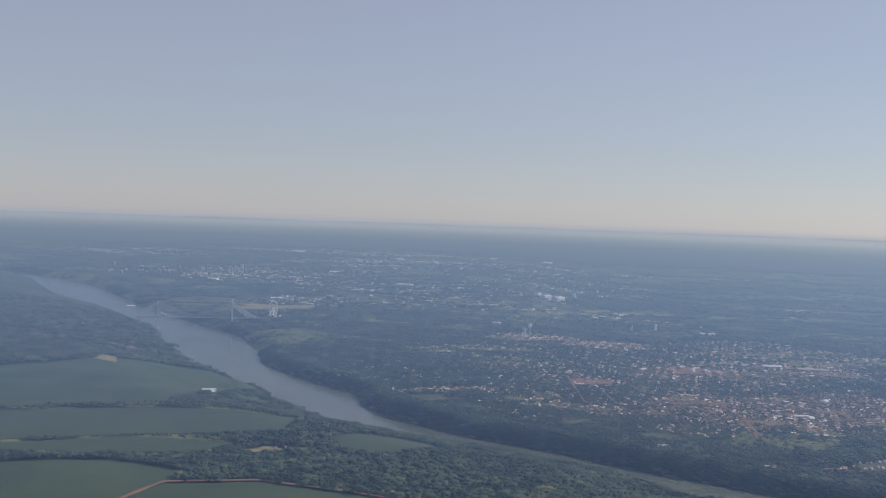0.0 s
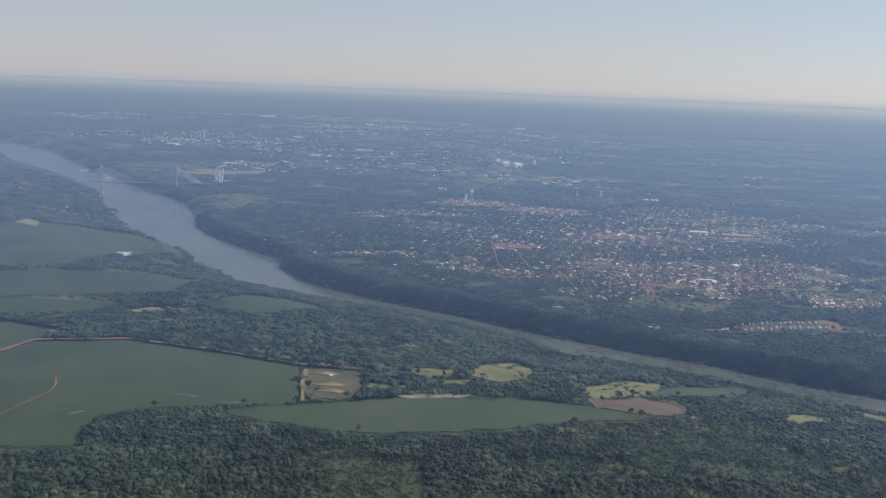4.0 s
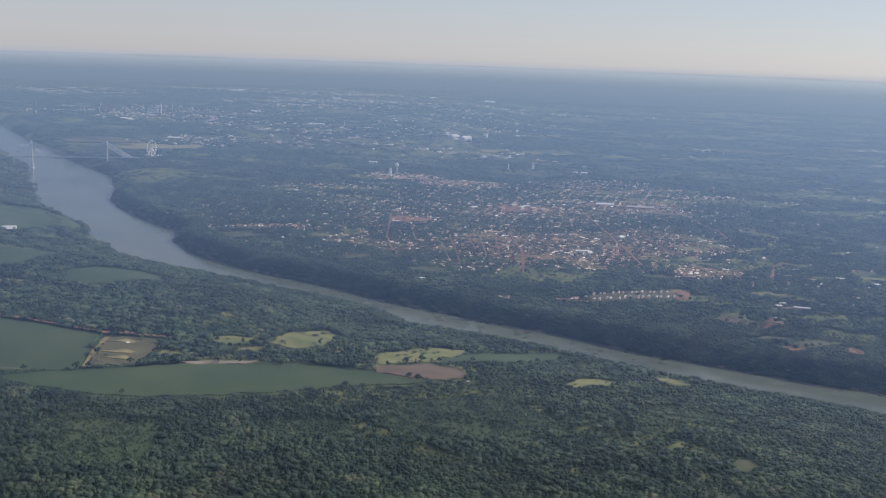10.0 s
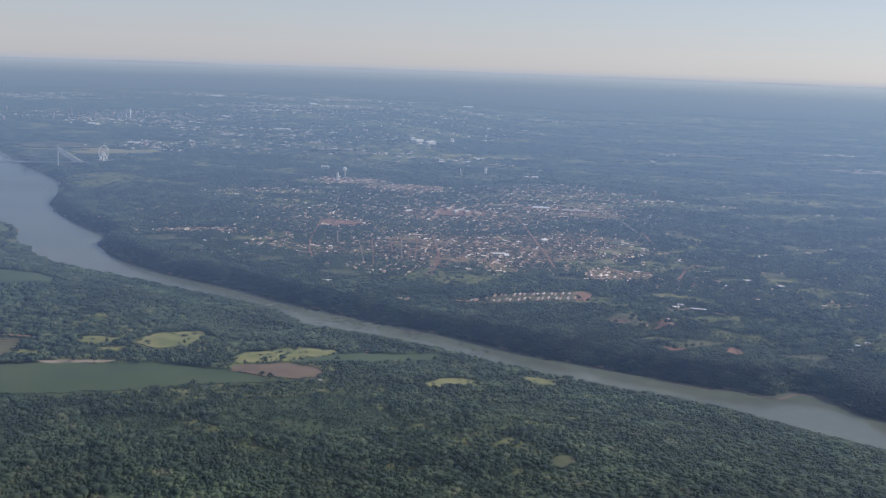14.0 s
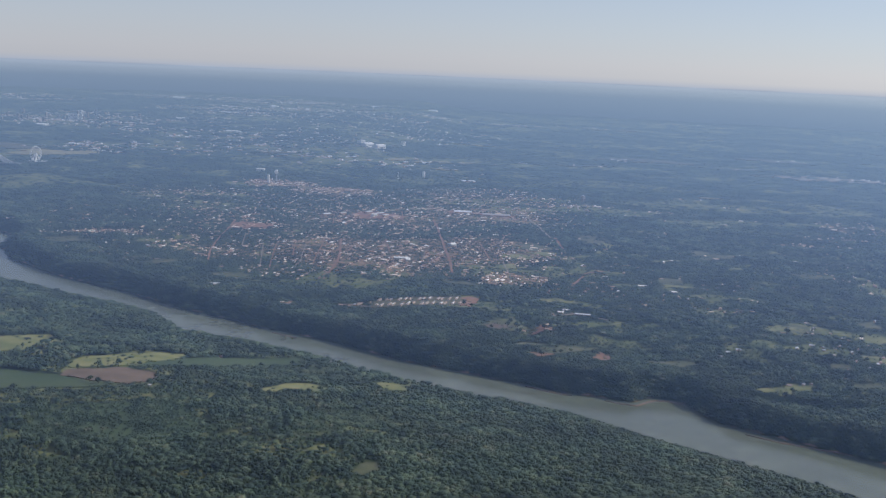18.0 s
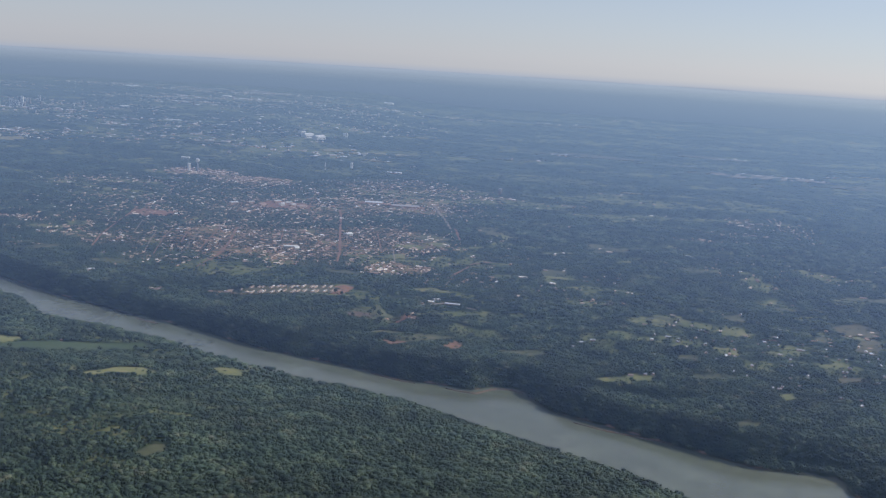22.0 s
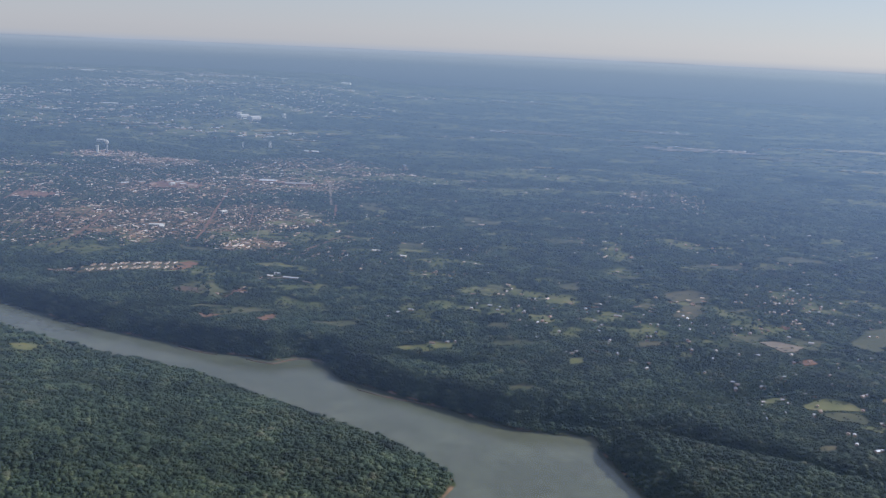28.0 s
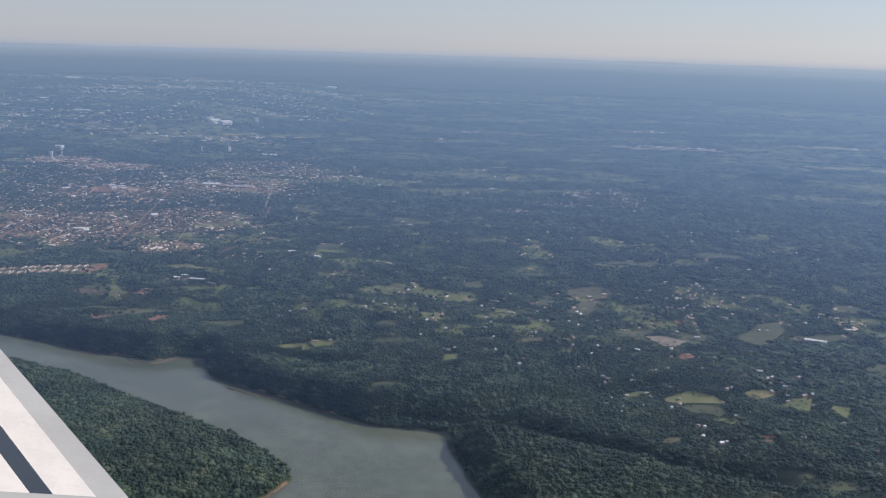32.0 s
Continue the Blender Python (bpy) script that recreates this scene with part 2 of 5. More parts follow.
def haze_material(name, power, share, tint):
    """A thin sheet added to stand in for haze: it mirrors the low sky more, the flatter it is looked along; gloss
    alone, with the haze tint painted in by angle.
    """
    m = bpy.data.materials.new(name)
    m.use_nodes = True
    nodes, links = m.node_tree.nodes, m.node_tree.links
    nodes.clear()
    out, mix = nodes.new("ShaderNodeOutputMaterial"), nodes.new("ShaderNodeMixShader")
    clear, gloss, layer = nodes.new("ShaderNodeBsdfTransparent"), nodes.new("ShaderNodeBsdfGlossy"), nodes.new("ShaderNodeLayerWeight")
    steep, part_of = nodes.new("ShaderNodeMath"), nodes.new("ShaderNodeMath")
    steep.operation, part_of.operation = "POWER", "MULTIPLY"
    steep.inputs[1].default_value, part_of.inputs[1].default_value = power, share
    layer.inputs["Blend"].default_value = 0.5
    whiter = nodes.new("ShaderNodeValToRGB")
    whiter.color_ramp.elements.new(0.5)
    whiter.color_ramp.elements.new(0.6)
    # haze tint put into the gloss colour, bluish first, whiter at grazing angles
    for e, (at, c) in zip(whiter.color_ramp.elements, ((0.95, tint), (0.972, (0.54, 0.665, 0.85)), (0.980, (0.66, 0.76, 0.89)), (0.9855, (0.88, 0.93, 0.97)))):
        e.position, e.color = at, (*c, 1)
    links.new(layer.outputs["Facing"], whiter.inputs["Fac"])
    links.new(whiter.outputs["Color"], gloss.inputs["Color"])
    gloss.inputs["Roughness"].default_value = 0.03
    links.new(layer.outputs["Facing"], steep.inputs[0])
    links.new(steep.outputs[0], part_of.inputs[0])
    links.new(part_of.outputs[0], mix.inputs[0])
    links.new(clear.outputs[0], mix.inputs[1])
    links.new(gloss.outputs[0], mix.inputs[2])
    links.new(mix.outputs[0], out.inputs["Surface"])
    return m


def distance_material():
    """Country too far off to make out: its haze is painted as a plain glow that pales towards the horizon and melts
    into the sky.
    """
    m = bpy.data.materials.new("distance_glow")
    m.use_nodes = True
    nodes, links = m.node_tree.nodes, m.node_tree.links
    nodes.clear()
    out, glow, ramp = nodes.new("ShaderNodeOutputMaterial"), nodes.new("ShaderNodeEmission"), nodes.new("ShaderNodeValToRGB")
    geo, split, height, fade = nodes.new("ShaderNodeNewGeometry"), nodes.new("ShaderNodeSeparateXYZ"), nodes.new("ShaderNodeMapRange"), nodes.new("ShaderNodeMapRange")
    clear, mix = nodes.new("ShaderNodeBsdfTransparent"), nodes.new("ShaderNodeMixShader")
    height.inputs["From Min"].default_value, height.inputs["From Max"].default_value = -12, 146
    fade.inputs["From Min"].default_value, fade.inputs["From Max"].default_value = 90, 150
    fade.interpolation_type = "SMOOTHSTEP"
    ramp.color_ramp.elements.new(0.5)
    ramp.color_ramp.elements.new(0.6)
    # haze painted into the glow: dark blue-grey low down, paler with height
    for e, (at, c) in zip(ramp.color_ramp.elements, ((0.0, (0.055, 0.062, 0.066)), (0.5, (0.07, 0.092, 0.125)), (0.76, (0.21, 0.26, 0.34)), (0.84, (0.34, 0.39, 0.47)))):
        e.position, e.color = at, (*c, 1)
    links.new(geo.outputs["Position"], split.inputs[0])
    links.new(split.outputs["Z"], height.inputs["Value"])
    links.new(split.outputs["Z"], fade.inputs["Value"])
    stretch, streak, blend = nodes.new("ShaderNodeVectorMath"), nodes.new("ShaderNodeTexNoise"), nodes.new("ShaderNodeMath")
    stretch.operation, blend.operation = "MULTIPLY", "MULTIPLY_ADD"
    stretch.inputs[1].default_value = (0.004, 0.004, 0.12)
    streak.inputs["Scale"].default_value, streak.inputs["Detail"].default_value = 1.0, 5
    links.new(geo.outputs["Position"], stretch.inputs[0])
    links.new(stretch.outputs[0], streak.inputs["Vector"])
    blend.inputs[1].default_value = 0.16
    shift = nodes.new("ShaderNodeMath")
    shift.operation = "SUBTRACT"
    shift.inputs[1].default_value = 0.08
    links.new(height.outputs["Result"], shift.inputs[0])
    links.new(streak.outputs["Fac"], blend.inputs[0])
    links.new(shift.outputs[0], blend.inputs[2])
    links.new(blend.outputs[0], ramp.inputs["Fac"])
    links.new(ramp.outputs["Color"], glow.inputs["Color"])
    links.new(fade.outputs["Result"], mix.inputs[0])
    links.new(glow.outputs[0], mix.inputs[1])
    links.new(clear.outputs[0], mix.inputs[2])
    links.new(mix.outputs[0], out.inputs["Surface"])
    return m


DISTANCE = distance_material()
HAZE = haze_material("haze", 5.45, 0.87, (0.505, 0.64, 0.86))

# ---- helpers ----
def mesh_of(name, verts, faces, mats, slots=None, flat=True):
    me = bpy.data.meshes.new(name)
    me.from_pydata([tuple(v) for v in verts] if isinstance(verts, list) else verts.tolist(), [], faces if isinstance(faces, list) else faces.tolist())
    for m in mats if isinstance(mats, (list, tuple)) else [mats]:
        me.materials.append(m)
    if slots is not None:
        me.polygons.foreach_set("material_index", np.asarray(slots, dtype=np.int32))
    if not flat:
        me.polygons.foreach_set("use_smooth", np.ones(len(me.polygons), dtype=bool))
    me.update()
    return me


def part(name, bm, mat, parent=None, label=""):
    me = bpy.data.meshes.new(name)
    bm.to_mesh(me)
    bm.free()
    me.materials.append(mat)
    ob = new(name, me)
    ob.parent = parent
    return tagged(ob, label)


def box(bm, x0, y0, z0, x1, y1, z1, bevel=0.0):
    r = bmesh.ops.create_cube(bm, size=1.0, matrix=Matrix.Translation(((x0 + x1) / 2, (y0 + y1) / 2, (z0 + z1) / 2)) @ Matrix.Diagonal((x1 - x0, y1 - y0, z1 - z0, 1)))
    if bevel:
        bmesh.ops.bevel(bm, geom=list({e for v in r["verts"] for e in v.link_edges}), offset=bevel, segments=1, affect="EDGES")
    return bm


def rod(bm, a, b, r0, r1=None, sides=6):
    a, b = Vector(a), Vector(b)
    m = Matrix.Translation((a + b) / 2) @ (b - a).to_track_quat("Z", "Y").to_matrix().to_4x4()
    bmesh.ops.create_cone(bm, cap_ends=True, segments=sides, radius1=r0, radius2=r0 if r1 is None else r1, depth=(b - a).length, matrix=m)
    return bm


def thing(name, x, y, z, turn=0.0):
    ob = new(name)
    ob.matrix_world = pose(x, y, z, 0, 0, turn)
    return ob


# ---- lie of the land ----
FAR_BANK = [(-1900, 2900), (-1290, 2470), (-1090, 2300), (-930, 2085), (-750, 1830), (-610, 1655), (-455, 1468), (-395, 1335), (-360, 1240), (-312, 1170), (-235, 1085), (-205, 1060), (-190, 1000), (-150, 945), (-70, 880), (10, 836), (66, 797), (132, 760), (200, 727), (265, 687), (328, 661), (372, 641), (402, 635), (418, 630), (430, 642), (446, 640), (455, 617), (465, 602), (505, 578), (570, 537), (608, 529), (616, 505), (632, 455), (660, 380), (760, 240), (900, 60)]
NEAR_BANK = [(-1980, 2800), (-1260, 2370), (-1010, 2000), (-745, 1715), (-625, 1540), (-535, 1373), (-423, 1180), (-375, 1138), (-300, 1062), (-268, 992), (-185, 899), (-150, 878), (-58, 828), (60, 779), (97, 738), (107, 724), (150, 716), (200, 697), (255, 661), (322, 628), (355, 616), (388, 604), (424, 577), (484, 536), (516, 511), (541, 486), (552, 464), (546, 447), (534, 415), (548, 340), (640, 190), (760, 0)]


def seg_dist(x, y, line):
    best = np.full(x.shape, 1e9)
    for (ax, ay), (bx, by) in zip(line, line[1:]):
        ux, uy = bx - ax, by - ay
        k = np.clip(((x - ax) * ux + (y - ay) * uy) / (ux * ux + uy * uy), 0, 1)
        best = np.minimum(best, np.hypot(x - ax - k * ux, y - ay - k * uy))
    return best


def inside(x, y, loop):
    r = np.zeros(x.shape, bool)
    for (ax, ay), (bx, by) in zip(loop, loop[1:] + loop[:1]):
        c = (ay > y) != (by > y)
        r ^= c & (x < (bx - ax) * (y - ay) / ((by - ay) or 1e-9) + ax)
    return r


def smooth(v):
    v = np.clip(v, 0, 1)
    return v * v * (3 - 2 * v)
RIVER = FAR_BANK + NEAR_BANK[::-1]
NEAR_LAND = NEAR_BANK + [(760, -6000), (-6000, -6000), (-6000, 2800)]
WATER = -19.5


# wooded ravines that run down to the river: line, depth, half width
RAVINES = [([(606, 530), (628, 526), (652, 528), (690, 502), (728, 480), (770, 470)], 8.5, 17), ([(590, 545), (622, 542), (650, 556), (676, 574), (702, 596), (730, 604)], 6.5, 15),
           ([(462, 622), (490, 632), (520, 628), (548, 622)], 5.0, 13), ([(300, 690), (330, 712), (352, 742), (350, 775)], 5.0, 13), ([(130, 770), (150, 800), (190, 815)], 5.0, 14), ([(1060, 1715), (1100, 1620), (1180, 1545)], 16.0, 55)]


def fall(x, y):
    """How far the country away from the river falls off beyond the town."""
    return 34 * smooth((np.hypot(x - 320, y) - 1150) / 1500) * smooth((x + 230) / 420)


def terrain(x, y):
    df, dn = seg_dist(x, y, FAR_BANK), seg_dist(x, y, NEAR_BANK)
    wet, near = inside(x, y, RIVER), inside(x, y, NEAR_LAND)
    wave = 1.6 * np.sin(x / 61 + 1.3 * np.sin(y / 97)) * np.sin(y / 73 + 0.7) + 0.8 * np.sin(x / 23 + y / 31) * np.sin(y / 19 - x / 41)
    bank = -20.2 + 12.0 * smooth(df / 19) + 3 * smooth(df / 260) + 6 * smooth((df - 200) / 900) + wave * smooth(df / 80) + 3.4 * np.sin(x / 31 + 0.8) * np.sin(y / 47 + 1.1) * smooth(df / 50) * smooth(1 - df / 330)
    for line, deep, half in RAVINES:
        bank = bank - deep * smooth(1 - seg_dist(x, y, line) / half) * smooth(df / 12)
    bank = np.maximum(bank, np.where(df > 6, -18.6, bank))
    bank = bank - fall(x, y)
    plateau = 7 + 14 * smooth((230 - x) / 320)
    shore = -20.2 + (plateau + 20.2) * (0.75 * smooth(dn / 190) + 0.25 * smooth(dn / 45)) + 0.5 * wave * smooth(dn / 90)
    z = np.where(near, shore, bank)
    return np.where(wet, -20.2 - 0.06 * np.minimum(df, dn), z)


def ground_z(x, y):
    return float(terrain(np.array([float(x)]), np.array([float(y)]))[0])


def deeper(x, y):
    """A place of the plan drawn on level land, moved out along the line of sight from over the flight line to where the falling land lies."""
    ex = min(600.0, max(60.0, 320 + 0.25 * (x - 150)))
    k = 1.0
    for _ in range(12):
        k = 1 + float(fall(np.array([ex + k * (x - ex)]), np.array([k * y]))[0]) / 185
    return ex + k * (x - ex), k * y


LATTICE = np.random.default_rng(3).random((128, 128))


def drift(x, y):
    """Smooth random drifts between 0 and 1."""
    total = np.zeros(np.shape(x))
    for k, w in ((1.0, 0.55), (2.3, 0.28), (5.1, 0.17)):
        u, v = x * k + 17.3 * k, y * k + 5.7 * k
        i, j = np.floor(u).astype(int), np.floor(v).astype(int)
        a, b = smooth(u - i), smooth(v - j)
        g = lambda p, q: LATTICE[p % 128, q % 128]
        total = total + w * ((g(i, j) * (1 - a) + g(i + 1, j) * a) * (1 - b) + (g(i, j + 1) * (1 - a) + g(i + 1, j + 1) * a) * b)
    return total


def open_share(x, y):
    """Where the country beyond the river lies open: small clearings near, broad pastures far off."""
    near = smooth((drift(x / 34, y / 26) - 0.585) / 0.07) * smooth((seg_dist(x, y, FAR_BANK) - 45) / 60) * smooth((1250 - y) / 200)
    near = near * (1 - 0.9 * smooth((x - 560) / 30) * smooth((690 - y) / 30))
    far = smooth((drift(x / 120, y / 45) - 0.53) / 0.08) * smooth((y - 1050) / 300)
    scrub = 0.75 * smooth((drift(x / 46 + 9, y / 20 + 3) - 0.48) / 0.09) * smooth((y - 385) / 30) * smooth((700 - y) / 60) * smooth((x + 60) / 60) * smooth((330 - x) / 40)
    far = np.maximum(far, 0.85 * smooth((drift(x / 330 + 4, y / 130 + 2) - 0.52) / 0.06) * smooth((y - 1500) / 300))
    farms = 0.9 * smooth((-195 - x) / 20) * smooth((y - 575) / 15) * smooth((790 - y) / 30) * smooth((drift(x / 60, y / 16) - 0.30) / 0.1)
    scrub = np.maximum(scrub, farms)
    return np.where(inside(x, y, NEAR_LAND), scrub, np.maximum(near, far))


# (x, y, half width, half depth, share of lots built on)
TOWN = [(190, 1010, 120, 95, 0.75), (300, 1060, 85, 85, 0.7), (60, 985, 75, 55, 0.55), (-100, 1045, 70, 18, 0.7), (180, 1240, 150, 90, 0.6), (290, 1290, 120, 100, 0.6), (70, 1440, 70, 60, 0.85),
        (-20, 1510, 60, 45, 0.95), (270, 1480, 110, 90, 0.55), (-110, 1370, 90, 60, 0.45), (-20, 1210, 80, 60, 0.45), (380, 1410, 75, 38, 0.55), (335, 923, 32, 28, 0.95), (262, 812, 38, 13, 0.0), (215, 796, 26, 7, 0.6),
        (160, 782, 18, 6, 0.5), (80, 831, 16, 6, 0.5), (385, 812, 18, 9, 0.5), (359, 763, 12, 9, 0.5), (405, 914, 20, 12, 0.4), (655, 1184, 46, 13, 0.55), (735, 1335, 22, 55, 0.6), (790, 1300, 26, 70, 0.5), (516, 1395, 16, 18, 0.4), (574, 1552, 34, 16, 0.3), (616, 1469, 34, 14, 0.3), (700, 1240, 50, 22, 0.5), (780, 1350, 30, 40, 0.35),
        (770, 790, 60, 45, 0.16), (905, 800, 24, 16, 0.3), (757, 600, 80, 70, 0.2), (640, 720, 120, 90, 0.2), (480, 900, 90, 90, 0.16), (800, 480, 60, 40, 0.06), (860, 760, 60, 60, 0.25), (565, 655, 26, 8, 0.2), (560, 1010, 170, 160, 0.05), (760, 1000, 160, 120, 0.12),
        (500, 1370, 170, 60, 0.06), (-250, 1160, 40, 40, 0.12), (120, 1150, 60, 60, 0.5), (250, 930, 60, 30, 0.5), (120, 910, 50, 22, 0.5), (10, 925, 50, 22, 0.4), (-20, 1000, 60, 40, 0.4), (-180, 1030, 60, 16, 0.45), (430, 1000, 60, 60, 0.12), (390, 900, 40, 40, 0.35), (450, 1200, 80, 90, 0.07), (130, 1100, 230, 170, 0.44), (150, 1350, 230, 150, 0.42), (-100, 1120, 150, 90, 0.2), (333, 932, 24, 30, 0.95), (230, 930, 20, 12, 0.7), (785, 800, 34, 46, 0.3), (775, 745, 8, 16, 0.5)]
FAR_TOWN = [(-340, 2390, 330, 220, 0.38), (-100, 2000, 260, 120, 0.4), (-420, 1940, 170, 100, 0.4), (-760, 2650, 300, 230, 0.5), (-380, 3300, 450, 260, 0.5), (180, 1910, 120, 30, 0.5), (531, 2130, 80, 25, 0.45),
            (930, 1978, 105, 26, 0.6), (917, 2318, 110, 18, 0.35), (1090, 2060, 60, 20, 0.4), (760, 2070, 70, 18, 0.4), (-60, 2800, 330, 260, 0.22), (120, 3300, 330, 120, 0.3), (440, 1980, 90, 16, 0.4), (60, 1780, 160, 60, 0.2), (500, 3200, 240, 60, 0.15), (1250, 2080, 120, 20, 0.3), (200, 3950, 600, 160, 0.25), (-800, 4000, 500, 200, 0.4), (900, 3700, 400, 90, 0.12), (-1400, 3500, 300, 200, 0.25)]


TOWN, FAR_TOWN = ([(*deeper(x, y), rx, ry * deeper(x, y)[1] / y, w) for x, y, rx, ry, w in blobs] for blobs in (TOWN, FAR_TOWN))


def built(x, y, blobs):
    """Share of built lots; the far river side alone."""
    d = np.zeros(x.shape)
    for bx, by, rx, ry, w in blobs:
        d = np.maximum(d, w * smooth(1.6 - 1.1 * np.hypot((x - bx) / rx, (y - by) / ry)))
    return d



# the ground: one sheet from under the camera to the horizon
CX, CY = 320.0, 0.0
ang = np.radians(np.concatenate([np.arange(-62, 62, 0.36), np.arange(62, 298, 4.0)]))
rad = np.concatenate([np.arange(0, 240, 40.0), np.arange(240, 1250, 4.0), 1250 * (4750 / 1250) ** np.linspace(0, 1, 150)])
RR, AA = np.meshgrid(rad, ang, indexing="ij")
GX, GY = CX + RR * np.sin(AA), CY + RR * np.cos(AA)
GZ = terrain(GX, GY)
nr, na = GX.shape
ii, jj = np.meshgrid(np.arange(nr - 1), np.arange(na), indexing="ij")
quads = np.stack([ii * na + jj, ii * na + (jj + 1) % na, (ii + 1) * na + (jj + 1) % na, (ii + 1) * na + jj], -1).reshape(-1, 4)[:, ::-1]
quads = quads[quads[:, 0] >= 0]
land = mesh_of("ground", np.stack([GX, GY, GZ], -1).reshape(-1, 3), quads, FLOOR, flat=False)
land.attributes.new("open_land", "FLOAT", "POINT").data.foreach_set("value", (open_share(GX, GY) * 0.6).astype(np.float32).ravel())
land.attributes.new("settled", "FLOAT", "POINT").data.foreach_set("value", np.clip(built(GX, GY, TOWN) * 0.72 + built(GX, GY, FAR_TOWN) * 0.6, 0, 0.48).astype(np.float32).ravel())
land.attributes.new("shore", "FLOAT", "POINT").data.foreach_set("value", (0.52 * smooth((-18.7 - GZ) / 0.5) * smooth((80 - seg_dist(GX, GY, FAR_BANK + NEAR_BANK[::-1])) / 20)).astype(np.float32).ravel())
tagged(new("ground", land),
       "dark green rolling country of woods, scrub and pasture", "ground", kind="structure")

wx, wy = np.meshgrid(np.arange(-2125, 1025, 25.0), np.arange(-125, 3050, 25.0), indexing="ij")
wn_x, wn_y = wx.shape
wi, wj = np.meshgrid(np.arange(wn_x - 1), np.arange(wn_y - 1), indexing="ij")
wq = np.stack([wi * wn_y + wj, (wi + 1) * wn_y + wj, (wi + 1) * wn_y + wj + 1, wi * wn_y + wj + 1], -1).reshape(-1, 4)
mid_x, mid_y = wx[:-1, :-1].ravel() + 12.5, wy[:-1, :-1].ravel() + 12.5
wet = inside(mid_x, mid_y, RIVER) | (seg_dist(mid_x, mid_y, FAR_BANK) < 60) | (seg_dist(mid_x, mid_y, NEAR_BANK) < 60)
tagged(new("water", mesh_of("water", np.stack([wx, wy, wx * 0 + WATER], -1).reshape(-1, 3), wq[wet], RIVER_WATER)),
       "broad silty grey-brown river with a faintly rippled surface", "river", kind="structure")

# far country behind the last of the ground, its haze a painted glow, and a sheet added for haze over all of it
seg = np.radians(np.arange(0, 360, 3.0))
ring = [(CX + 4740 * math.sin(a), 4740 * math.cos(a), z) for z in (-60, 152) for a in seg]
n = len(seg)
tagged(new("backdrop", mesh_of("backdrop", ring, [(k, (k + 1) % n, n + (k + 1) % n, n + k) for k in range(n)], DISTANCE)), "backdrop ring with far land and haze painted as a paling glow", "backdrop", kind="structure")
# flat glossy disc added under the flight line to imitate haze
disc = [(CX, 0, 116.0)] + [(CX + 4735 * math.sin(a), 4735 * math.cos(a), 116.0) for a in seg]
tagged(new("haze_layer", mesh_of("haze_layer", disc, [(0, (k + 1) % n + 1, k + 1) for k in range(n)], HAZE)), "added clear glossy sheet that imitates bluish haze over the whole valley", "haze", kind="structure")
# ---- fields, clearings and roads ----
COVER = []      # outlines on which no woods grow
BUSHY = []      # those of them with scattered bushes


def patch(name, loop, mat, label, category, lift=0.45, rag=1.5, keep_clear=True, kind=""):
    """A field laid over the ground: its outline, a little ragged, drawn in to the middle by rings."""
    rnd = random.Random(len(COVER) * 7 + 1)
    loop = [deeper(*p) for p in loop]
    line = []
    for (ax, ay), (bx, by) in zip(loop, loop[1:] + loop[:1]):
        k = max(1, int(math.hypot(bx - ax, by - ay) / 5))
        line += [(ax + (bx - ax) * i / k + rnd.uniform(-rag, rag), ay + (by - ay) * i / k + rnd.uniform(-rag, rag)) for i in range(k)]
    if keep_clear:
        COVER.append(line)
        if mat in (GRASS, PASTURE):
            BUSHY.append(line)
    mx, my = sum(p[0] for p in line) / len(line), sum(p[1] for p in line) / len(line)
    rings = [1, 0.98, 0.9, 0.78, 0.64, 0.5, 0.36, 0.22, 0.1]
    px = np.array([mx + (x - mx) * s for s in rings for x, y in line] + [mx])
    py = np.array([my + (y - my) * s for s in rings for x, y in line] + [my])
    pz = terrain(px, py) + lift
    pz[:len(line)] -= lift + 0.4
    c = len(line)
    faces = [(r * c + i, r * c + (i + 1) % c, (r + 1) * c + (i + 1) % c, (r + 1) * c + i) for r in range(len(rings) - 1) for i in range(c)]
    faces += [((len(rings) - 1) * c + i, (len(rings) - 1) * c + (i + 1) % c, len(px) - 1) for i in range(c)]
    area = sum(line[i - 1][0] * line[i][1] - line[i][0] * line[i - 1][1] for i in range(c))
    if area < 0:
        faces = [f[::-1] for f in faces]
    return tagged(new(name, mesh_of(name, np.stack([px, py, pz], -1), faces, mat)), label, category, kind=kind)


def oval(x, y, rx, ry, turn=0.0, n=17, seed=1):
    rnd = random.Random(seed + int(x) * 3 + int(y))
    c, s = math.cos(radians(turn)), math.sin(radians(turn))
    pts = [(rx * math.cos(a) * k, ry * math.sin(a) * k) for a, k in ((2 * math.pi * i / n, rnd.uniform(0.45, 1.3)) for i in range(n))]
    return [(x + u * c - v * s, y + u * s + v * c) for u, v in pts]


ROADS = []


